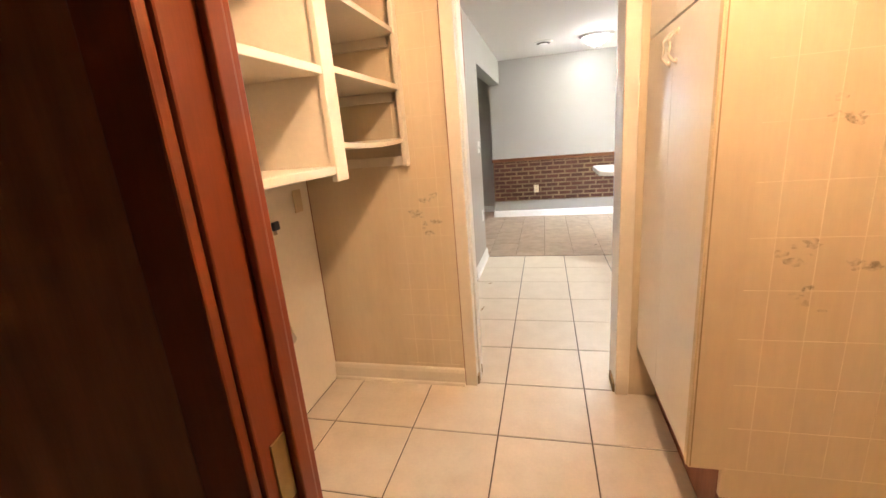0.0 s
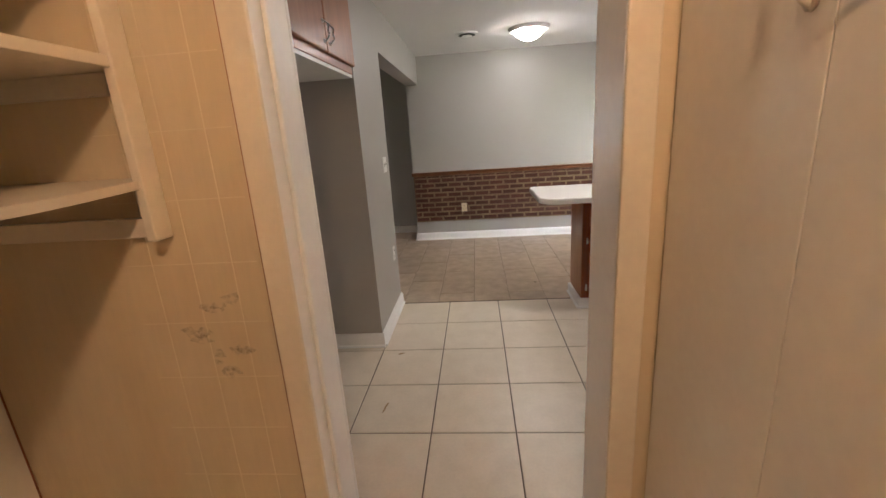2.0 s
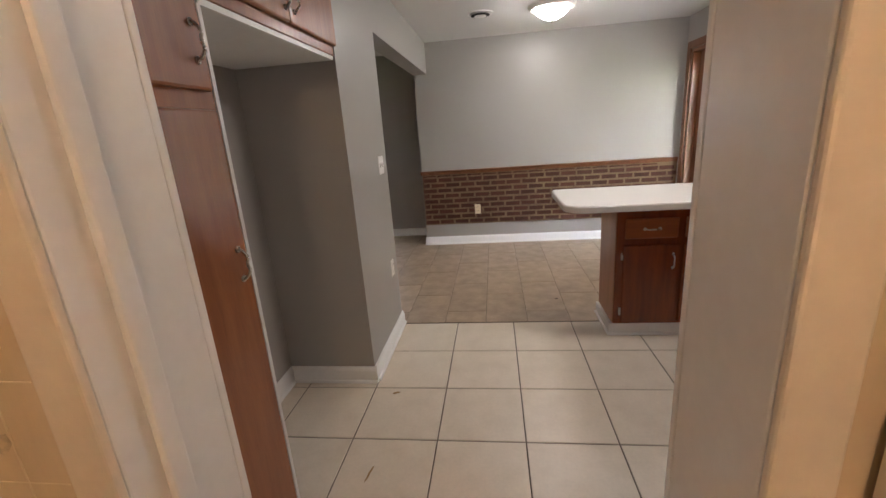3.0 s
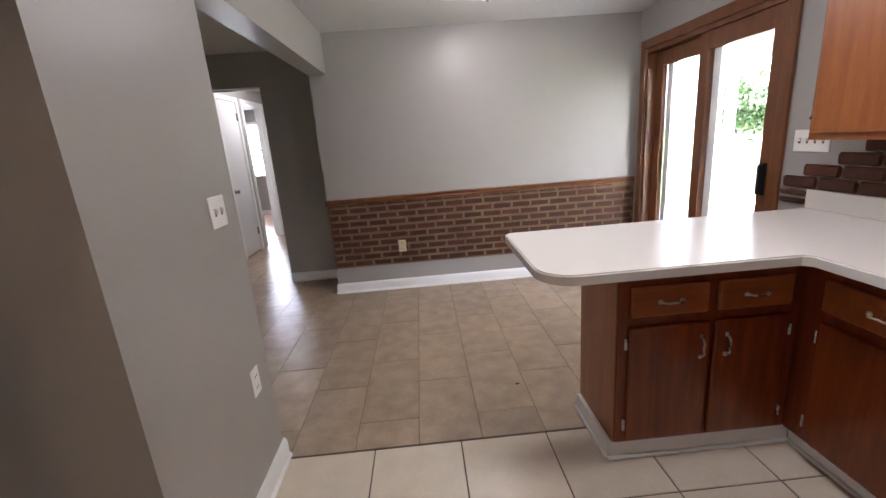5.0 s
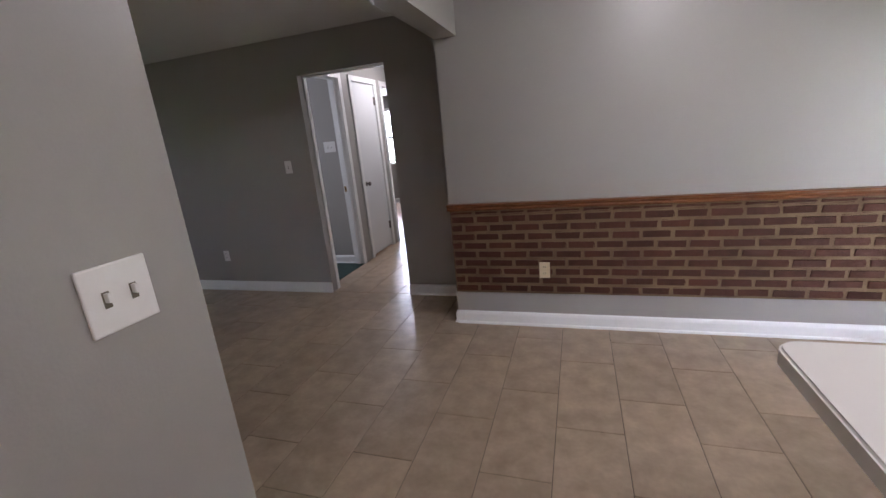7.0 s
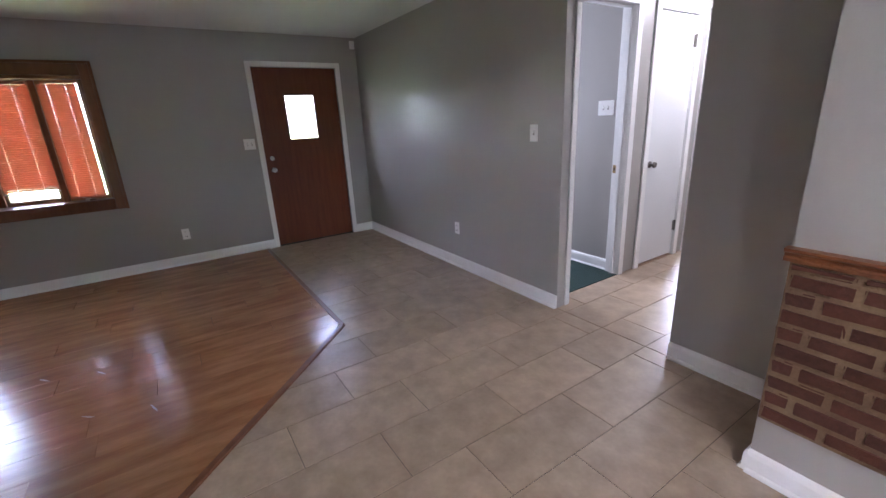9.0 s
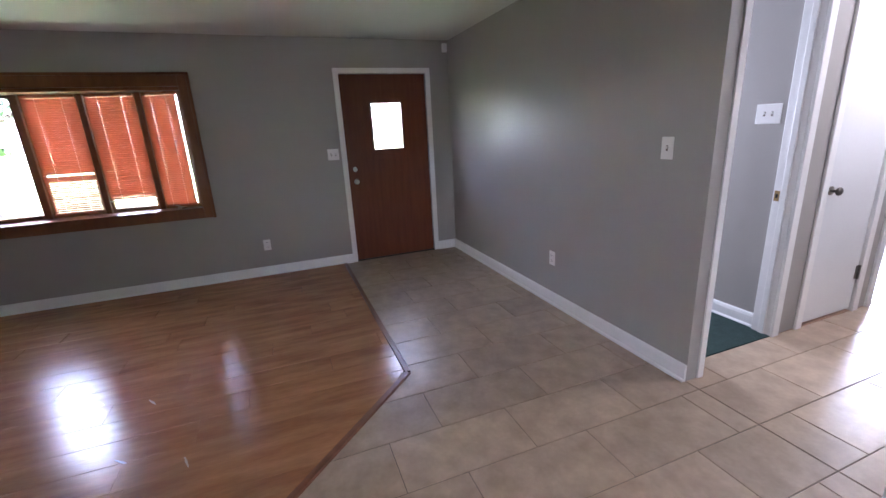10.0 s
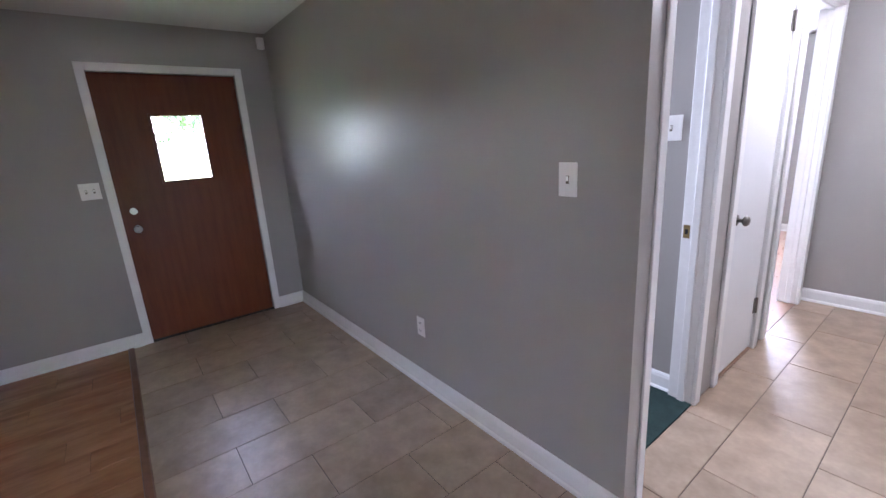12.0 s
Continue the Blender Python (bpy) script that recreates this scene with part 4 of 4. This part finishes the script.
part("hole_rim", tube(bmesh.new(), [(-1.152, 1.24 + 0.044 * math.cos(a), 0.84 + 0.044 * math.sin(a)) for a in (2 * math.pi * k / 24 for k in range(25))], 0.004, 6), M_GALV, vp)
wall_plate("power_outlet", "painted-over outlet on the laundry wall", (-1.16, 2.085, 1.09), (1, 0, 0), 0.072, 0.116, "outlet", M_BEIGEP)

lc = thing("laundry_cabinet", "tall white utility cabinet with paired flush doors", "cabinet")
CX = 0.505
part("body", boxes((CX + 0.02, 1.18, 1.432, 2.198, 0.28, CEIL - 0.002), bevel=0.002), M_CREAMT, lc)
part("plinth", boxes((0.60, 1.18, 1.435, 2.198, 0.0, 0.278)), M_DARKPANEL, lc, "dark recessed plinth")
part("end_panel", boxes((CX, 1.18, 1.41, 1.431, 0.275, CEIL - 0.002), (0.60, 1.18, 1.41, 1.431, 0.17, 0.275)), M_CREAM, lc, "cream tile-scored end panel")
for a0, a1, hy in ((1.438, 1.834, 1.795), (1.836, 2.19, 1.872)):
    dd = part("door", boxes((CX - 0.002, CX + 0.018, a0, a1, 0.28, 1.655), bevel=0.0012), M_CREAMW, lc)
    pull(dd, (CX - 0.002, hy, 1.57), (0, 0, 1), (-1, 0, 0), 0.10).data.materials[0] = M_CREAMT
    part("upper_door", boxes((CX - 0.002, CX + 0.018, a0, a1, 1.662, 2.34), bevel=0.003), M_CREAMW, lc)
part("edge_gap", boxes((CX - 0.003, CX + 0.001, 1.4362, 1.4378, 0.28, CEIL - 0.004), (CX + 0.003, CX + 0.0065, 1.4092, 1.4105, 0.28, CEIL - 0.004)), M_STAIN, lc, "dark grubby joint beside the door")
part("edge_trim", boxes((CX - 0.006, CX + 0.0, 1.413, 1.436, 0.28, CEIL - 0.004)), M_BEIGEP, lc, "worn yellowed edge strip")


def smudges(parent, origin, u, n, count, spread, seed):
    """Small worn smears of irregular outline on a panel."""
    rnd = random.Random(seed)
    origin, u, n = Vector(origin), Vector(u), Vector(n)
    bm = bmesh.new()
    for _ in range(count):
        cx, cz, s = rnd.gauss(0, spread), rnd.gauss(0, spread * 0.8), rnd.uniform(0.010, 0.024)
        k = 9
        a0 = rnd.uniform(0, 3)
        vs = [bm.verts.new(origin + u * (cx + s * rnd.uniform(0.5, 1.6) * math.cos(a0 + 2 * math.pi * i / k)) + Vector((0, 0, cz + s * rnd.uniform(0.3, 0.9) * math.sin(a0 + 2 * math.pi * i / k))) + n * 0.0012) for i in range(k)]
        bm.faces.new(vs)
    return part("worn_smudge", bm, M_SMUDGE, parent, "brownish worn smudges")


M_SMUDGE = mat("worn_smudge", (0.36, 0.26, 0.15), 0.6, var=0.12, scale=40, fine=200)
_n, _l = M_SMUDGE.node_tree.nodes, M_SMUDGE.node_tree.links
_t, _m, _g = _n.new("ShaderNodeTexNoise"), _n.new("ShaderNodeMapRange"), _n.new("ShaderNodeNewGeometry")
_t.inputs["Scale"].default_value, _t.inputs["Detail"].default_value = 55, 4
_m.inputs["From Min"].default_value, _m.inputs["From Max"].default_value, _m.inputs["To Max"].default_value = 0.42, 0.75, 0.5
_l.new(_g.outputs["Position"], _t.inputs["Vector"])
_l.new(_t.outputs["Fac"], _m.inputs["Value"])
_l.new(_m.outputs[0], _n["Principled BSDF"].inputs["Alpha"])


def score_lines(parent, u0, u1, z0, z1, at, step=0.148):
    bm = bmesh.new()
    z = z0
    while z < z1:
        bx(bm, u0, u1, at - 0.001, at, z, z + 0.0018)
        z += step
    u = u0 + step * 0.4
    while u < u1:
        bx(bm, u, u + 0.0018, at - 0.0011, at, z0, z1)
        u += step * 0.66
    return part("score_pattern", bm, M_LINE, parent, "faint tile score lines")


score_lines(lc, 0.605, 1.17, 0.28, CEIL - 0.05, 1.41)
for k, (x, z) in enumerate(((0.78, 1.33), (0.72, 0.98), (0.86, 0.95), (0.75, 0.86))):
    smudges(lc, (x, 1.41, z), (1, 0, 0), (0, -1, 0), 5, 0.022, k)
pnl = thing("wall_panel", "cream hardboard panel with faint score lines and smudges", "wall panel", kind="structure")
score_lines(pnl, -0.70, -0.385, 0.12, 1.9, 2.1995)
for k, (x, z) in enumerate(((-0.49, 1.05), (-0.56, 0.98), (-0.45, 0.93), (-0.52, 0.9))):
    smudges(pnl, (x, 2.1995, z), (1, 0, 0), (0, -1, 0), 4, 0.02, 10 + k)

# ---- bedroom window ----
bw = thing("window_2", "white bedroom window with two sashes", "window", kind="structure")
for n, it in (("side_casing", (-4.21, -4.15, 13.06, 13.08, 0.86, 2.11)), ("side_casing", (-3.35, -3.29, 13.06, 13.08, 0.86, 2.11)), ("head_casing", (-4.15, -3.35, 13.06, 13.08, 2.05, 2.11)),
              ("window_sill", (-4.23, -3.27, 13.03, 13.08, 0.88, 0.92)), ("meeting_rail", (-4.15, -3.35, 13.10, 13.14, 1.46, 1.51)), ("window_frame", (-4.15, -4.11, 13.10, 13.14, 0.92, 2.05)), ("window_frame", (-3.39, -3.35, 13.10, 13.14, 0.92, 2.05))):
    part(n, boxes(it, bevel=0.003), M_WHITE, bw)
part("pane", boxes((-4.11, -3.39, 13.118, 13.122, 0.92, 2.05)), M_GLASS, bw).visible_shadow = False

# ---- outside ----
structure("ground", boxes((-400, 400, -400, 400, -0.4, -0.16)), M_GRASS, "wide green lawn", "ground")
structure("patio", boxes((2.41, 6.2, 2.0, 10.3, -0.16, -0.06)), M_CONC, "pale concrete patio slab", "patio")
fence = thing("fence", "weathered vertical board fence at the end of the yard", "fence")
for r in (0.25, 1.45):
    part("rail", boxes((9.53, 9.57, 1.0, 16.0, r, r + 0.09)), M_FENCE, fence)
board = to_mesh("board", boxes((-0.011, 0.011, -0.068, 0.068, 0, 1.85), bevel=0.003), M_FENCE)
for k in range(104):
    ob = new("board", board)
    ob.parent = fence
    ob.location = (9.515, 1.1 + k * 0.143, -0.16 + random.uniform(-0.02, 0.02))


def leaf_mesh(name, pts, size, seed):
    rnd = np.random.RandomState(seed)
    n = len(pts)
    c = np.array(pts)
    a = rnd.normal(size=(n, 3))
    a /= np.linalg.norm(a, axis=1)[:, None]
    b = np.cross(a, rnd.normal(size=(n, 3)))
    b /= np.linalg.norm(b, axis=1)[:, None]
    s = size * rnd.uniform(0.6, 1.4, (n, 1))
    v = np.concatenate([c - a * s, c + b * s * 0.5, c + a * s, c - b * s * 0.5])
    me = bpy.data.meshes.new(name)
    me.from_pydata(v.tolist(), [], [(i, i + n, i + 2 * n, i + 3 * n) for i in range(n)])
    me.materials.append(M_LEAF)
    return me


def tree(x, y, h, spread, seed, label):
    rnd = random.Random(seed)
    ob = thing("tree", label, "tree")
    bm = cyl(bmesh.new(), (x, y, -0.2), (x + 0.1, y, h * 0.45), 0.22, 0.15, 12)
    tips = []
    for k in range(9):
        a, rise = k * 2.4, rnd.uniform(0.35, 0.95)
        tip = (x + math.cos(a) * spread * rnd.uniform(0.4, 0.9), y + math.sin(a) * spread * rnd.uniform(0.4, 0.9), h * rise)
        cyl(bm, (x + 0.05, y, h * rnd.uniform(0.25, 0.44)), tip, 0.08, 0.02, 7)
        tips.append(tip)
    part("trunk", bm, M_BARK, ob)
    pts = []
    for tx, ty, tz in tips + [(x, y, h * 0.8)]:
        for _ in range(7):
            cx, cy, cz = tx + rnd.gauss(0, 0.6), ty + rnd.gauss(0, 0.6), tz + rnd.gauss(0, 0.45)
            pts += [(cx + rnd.gauss(0, 0.32), cy + rnd.gauss(0, 0.32), cz + rnd.gauss(0, 0.24)) for _ in range(70)]
    crown = new("crown", leaf_mesh("crown", pts, 0.11, seed))
    crown.parent = ob
    return ob


tree(-14.5, -1.3, 5.2, 2.2, 3, "leafy green tree on the front lawn")
tree(-21, 7.5, 7.5, 3.0, 4, "tall leafy green tree on the front lawn")
tree(12.5, 12.5, 6.0, 2.5, 5, "leafy tree behind the back fence")
tree(13, 8.5, 5.5, 2.5, 7, "leafy tree behind the back fence")
rnd = random.Random(11)
vine = []
for _ in range(130):
    cy, cz = rnd.uniform(5, 16), rnd.uniform(1.2, 2.35)
    vine += [(9.42 + rnd.gauss(0, 0.08), cy + rnd.gauss(0, 0.3), cz + rnd.gauss(0, 0.2)) for _ in range(60)]
tagged(new("vine", leaf_mesh("vine", vine, 0.07, 12)), "green vine hanging over the board fence", "plant", kind="stuff")
porch = thing("porch_roof", "white painted porch roof over the patio", "roof", kind="structure")
part("deck", boxes((2.9, 5.6, 2.2, 10.2, 2.42, 2.52)), M_WHITE, porch)
part("beam", boxes((5.3, 5.42, 2.2, 10.2, 2.22, 2.42), bevel=0.006), M_WHITE, porch)
post = thing("porch_post", "white painted square porch post", "post")
part("shaft", boxes((5.3, 5.42, 9.9, 10.02, -0.06, 2.22), bevel=0.006), M_WHITE, post)

# ---- pieces: bricks ----
R0, RH, BL = 0.262, 0.0655, 0.184
mort = boxes((-0.725, 2.236, YB - 0.012, YB, R0 - 0.004, 0.886))
wains = tagged(part("brick_wainscot", mort, M_MORTAR), "red-brown brick wainscot with pale mortar joints", "brick wall", kind="structure")


def brick_mesh(w, h, d, seed):
    rr = random.Random(seed)
    bm = boxes((-w / 2, w / 2, -d, 0, -h / 2, h / 2))
    bmesh.ops.bevel(bm, geom=bm.edges[:], offset=0.008, segments=2, affect="EDGES")
    for v in bm.verts:
        v.co += Vector((rr.uniform(-1, 1) * 0.004, rr.uniform(-1, 1) * 0.002, rr.uniform(-1, 1) * 0.0028))
    return to_mesh("brick", bm, M_BRICK)


full = [brick_mesh(BL - 0.010, RH - 0.0075, 0.018, k) for k in range(6)]
cut = {}


def lay(parent, meshes, x0, x1, rows, z0, put):
    for r in range(rows):
        z = z0 + (r + 0.5) * RH
        a = x0 - (BL / 2 if r % 2 else 0) + random.uniform(-0.01, 0.01)
        while a < x1 - 0.02:
            lo, hi = max(a, x0), min(a + BL, x1)
            if hi - lo > 0.03:
                if hi - lo > BL - 0.003:
                    me = random.choice(meshes)
                else:
                    key = round(hi - lo, 2)
                    if key not in cut:
                        cut[key] = brick_mesh(max(0.02, key - 0.010), RH - 0.0085, 0.018, 77)
                    me = cut[key]
                ob = new("brick", me)
                ob.parent = parent
                put(ob, (lo + hi) / 2, z)
            a += BL


def on_dining(ob, x, z):
    ob.location = (x, YB - 0.001, z)
    ob.rotation_euler = (0, radians(random.uniform(-0.6, 0.6)), 0)


lay(wains, full, -0.728, 2.238, 9, R0, on_dining)
thin = brick_mesh(BL - 0.012, 0.028, 0.018, 9)
x = -0.64
while x < 2.1:
    ob = new("brick", thin)
    ob.parent = wains
    ob.location = (x, YB - 0.001, R0 + 9 * RH + 0.016)
    x += BL

mort2 = boxes((XE - 0.008, XE, 2.46, 5.02, 1.011, 1.075), (XE - 0.008, XE, 2.46, 4.92, 1.075, 1.14), (XE - 0.008, XE, 2.46, 4.82, 1.14, 1.21), (XE - 0.008, XE, 2.46, 4.70, 1.21, 1.285))
splash = tagged(part("brick_backsplash", mort2, M_MORTAR), "stepped red-brown brick backsplash above the counter", "brick wall", kind="structure")
big_brick = brick_mesh(0.20, 0.058, 0.022, 21)
for r, y1 in enumerate((5.28, 5.16, 4.98, 4.86)):
    y = y1 - 0.10
    while y > 2.6:
        ob = new("brick", big_brick)
        ob.parent = splash
        ob.location = (XE + 0.0, y, 1.042 + r * 0.067)
        ob.rotation_euler = (0, 0, radians(-90))
        y -= 0.212
for k, zz in enumerate((0.94, 0.985)):
    ob = new("brick", thin)
    ob.parent = splash
    ob.location = (XE, 5.215, zz)
    ob.rotation_euler = (0, 0, radians(-90))

# ---- pieces: floor tiles and planks ----
T = 0.4135
tile_cache = {}


def piece(name, parent, material, x0, x1, y0, y1, gap, z=0.0, thick=0.01):
    w, d = x1 - x0 - gap, y1 - y0 - gap
    if w < 0.008 or d < 0.008:
        return
    key = (name, round(w, 3), round(d, 3))
    if key not in tile_cache:
        bm = bmesh.new()
        e = min(0.002, w / 4, d / 4)
        lo = [bm.verts.new((sx * w / 2, sy * d / 2, -thick)) for sx, sy in ((-1, -1), (1, -1), (1, 1), (-1, 1))]
        hi = [bm.verts.new((sx * w / 2, sy * d / 2, -e)) for sx, sy in ((-1, -1), (1, -1), (1, 1), (-1, 1))]
        tp = [bm.verts.new((sx * (w / 2 - e), sy * (d / 2 - e), 0)) for sx, sy in ((-1, -1), (1, -1), (1, 1), (-1, 1))]
        for i in range(4):
            j = (i + 1) % 4
            bm.faces.new((lo[i], lo[j], hi[j], hi[i]))
            bm.faces.new((hi[i], hi[j], tp[j], tp[i]))
        bm.faces.new(tp)
        tile_cache[key] = to_mesh(name, bm, material)
    ob = new(name, tile_cache[key])
    ob.parent = parent
    ob.location = ((x0 + x1) / 2, (y0 + y1) / 2, z + random.uniform(-0.0004, 0.0004))


def kitchen_tiles():
    for i in range(-3, 6):
        for j in range(15):
            x0, y1 = -0.152 + i * T, 4.705 - j * T
            x1, y0 = x0 + T, y1 - T
            lim = (-1.16, 1.18) if y1 < 2.40 else (-1.10, 1.72)
            if y0 < -1.5:
                continue
            xa, xb = max(x0, lim[0]), min(x1, lim[1])
            if xb - xa > 0.02:
                piece("tile", floor_kitchen, M_TILE, xa, xb, y0, y1, 0.006)


kitchen_tiles()
TW, TL = 0.3105, 0.622


def lam_pieces():
    for i in range(-17, 9):
        x0 = -0.253 + i * TW
        x1 = x0 + TW
        off = 4.912 if i % 2 == 0 else 5.262
        for j in range(-1, 11):
            y0 = off + (j - 1) * TL
            y1 = y0 + TL
            ya = max(y0, 4.709)
            mid = (x0 + x1) / 2
            yb = min(y1, 7.53 if mid < -0.73 else 6.99)
            if mid < -2.97:
                ya = max(ya, 6.145)
            elif mid < -1.5:
                ya = max(ya, 6.145 - (x1 + 2.97) * 1.03)
            xa, xb = max(x0, -5.48), min(x1, 2.25)
            if yb - ya > 0.015 and xb - xa > 0.015:
                piece("tile", floor_dining, M_LAM, xa, xb, ya, yb, 0.003, 0.0)
            ya, yb = max(y0, 6.99), min(y1, 7.53)
            if x0 < -0.73 <= mid and yb - ya > 0.015:
                piece("tile", floor_dining, M_LAM, x0, -0.731, ya, yb, 0.003, 0.0)
            ya, yb = max(y0, 7.533), min(y1, 10.5)
            xa, xb = max(x0, -2.33), min(x1, -1.22)
            if yb - ya > 0.015 and xb - xa > 0.015:
                piece("tile", floor_dining, M_LAM, xa, xb, ya, yb, 0.003, 0.0)


lam_pieces()


def planks():
    """Wood planks along y, cut by the slanting edge."""
    wdt, k = 0.19, 0
    x = -5.48
    while x < -1.23:
        x1 = min(x + wdt, -1.222)
        top = 6.135 if x1 < -2.97 else 6.135 - (x1 + 2.97) * 1.03
        y = 1.5 - random.uniform(0, 1.1)
        while y < top:
            y1 = min(y + 1.21, top)
            ya = max(y, 1.5)
            if y1 - ya > 0.0005:
                bm_x0, bm_x1 = x, x1
                if y1 == top and x1 > -2.97:
                    slanted(bm_x0, bm_x1, ya, top)
                else:
                    piece("plank", floor_living, M_WOODF, bm_x0, bm_x1, ya, y1, 0.0012, 0.004)
            y += 1.21
        x = x1


def slanted(x0, x1, y0, y1):
    bm = bmesh.new()
    pts = [(x0, y0), (x1, y0), (x1, y1), (x0, y1 + (x1 - x0) * 1.03 if x0 > -2.98 else 6.135)]
    lo = [bm.verts.new((a, b, -0.006)) for a, b in pts]
    hi = [bm.verts.new((a, b, 0.004)) for a, b in pts]
    for i in range(4):
        bm.faces.new((lo[i], lo[(i + 1) % 4], hi[(i + 1) % 4], hi[i]))
    bm.faces.new(hi)
    ob = new("plank", to_mesh("plank", bm, M_WOODF))
    ob.parent = floor_living


planks()
strip = bmesh.new()
SP = [(-0.022, 0), (0.022, 0), (0.016, 0.009), (-0.016, 0.009)]
extrude_profile(strip, SP, (-5.46, 6.14, 0.0), (-2.972, 6.14, 0.0))
extrude_profile(strip, SP, (-2.965, 6.138, 0.001), (-1.58, 6.138 - 1.385 * 1.03, 0.001))
structure("floor_transition", strip, M_BROWNW, "dark brown transition strip along the wood floor", "trim")
tstrip = bmesh.new()
extrude_profile(tstrip, [(-0.006, 0), (0.006, 0), (0.004, 0.0025), (-0.004, 0.0025)], (-0.56, 4.707, 0), (0.885, 4.707, 0))
structure("floor_threshold", tstrip, M_GROUT, "thin dark joint between tile and laminate", "trim")


def floor_mark(name, label, x, y, z, ln, wd, turn, material, seed):
    """A thin flake, smear or painted glint of uneven outline lying on the floor."""
    rr = random.Random(seed)
    bm = bmesh.new()
    ring = [(math.cos(a) * ln / 2 * rr.uniform(0.7, 1.1), math.sin(a) * wd / 2 * rr.uniform(0.6, 1.2)) for a in (2 * math.pi * k / 12 for k in range(12))]
    lo = [bm.verts.new((u, v, 0)) for u, v in ring]
    hi = [bm.verts.new((u * 0.8, v * 0.8, 0.0012)) for u, v in ring]
    for i in range(12):
        bm.faces.new((lo[i], lo[(i + 1) % 12], hi[(i + 1) % 12], hi[i]))
    bm.faces.new(hi)
    bm.transform(pose(x, y, z, 0, 0, turn))
    return tagged(part(name, bm, material), label, "stain")


M_RUST = mat("rusty_smear", (0.36, 0.22, 0.09), 0.6, var=0.15, scale=60)
M_GLINT = mat("pale_seam_glint", (0.62, 0.52, 0.42), 0.4, var=0.1, scale=60)
floor_mark("floor_stain", "small rusty smear on the kitchen tile", -0.423, 3.254, 0.0006, 0.10, 0.012, 80, M_RUST, 1)
floor_mark("floor_stain", "tiny dark crumb stain on the kitchen tile", -0.432, 3.83, 0.0006, 0.05, 0.02, 20, M_RUST, 2)
floor_mark("floor_stain", "small dark fleck on the laminate floor", 0.636, 5.133, 0.0006, 0.03, 0.02, 0, M_DARK, 3)
# pale flakes painting the glints along plank seams as colour
for k, (x, y, a) in enumerate(((-3.32, 4.713, 35), (-2.83, 4.70, 50), (-2.70, 4.99, 20), (-3.44, 4.43, 40))):
    floor_mark("floor_scuff", "pale painted glint along a seam of the glossy wood floor", x, y, 0.0045, 0.09, 0.012, a, M_GLINT, 20 + k)
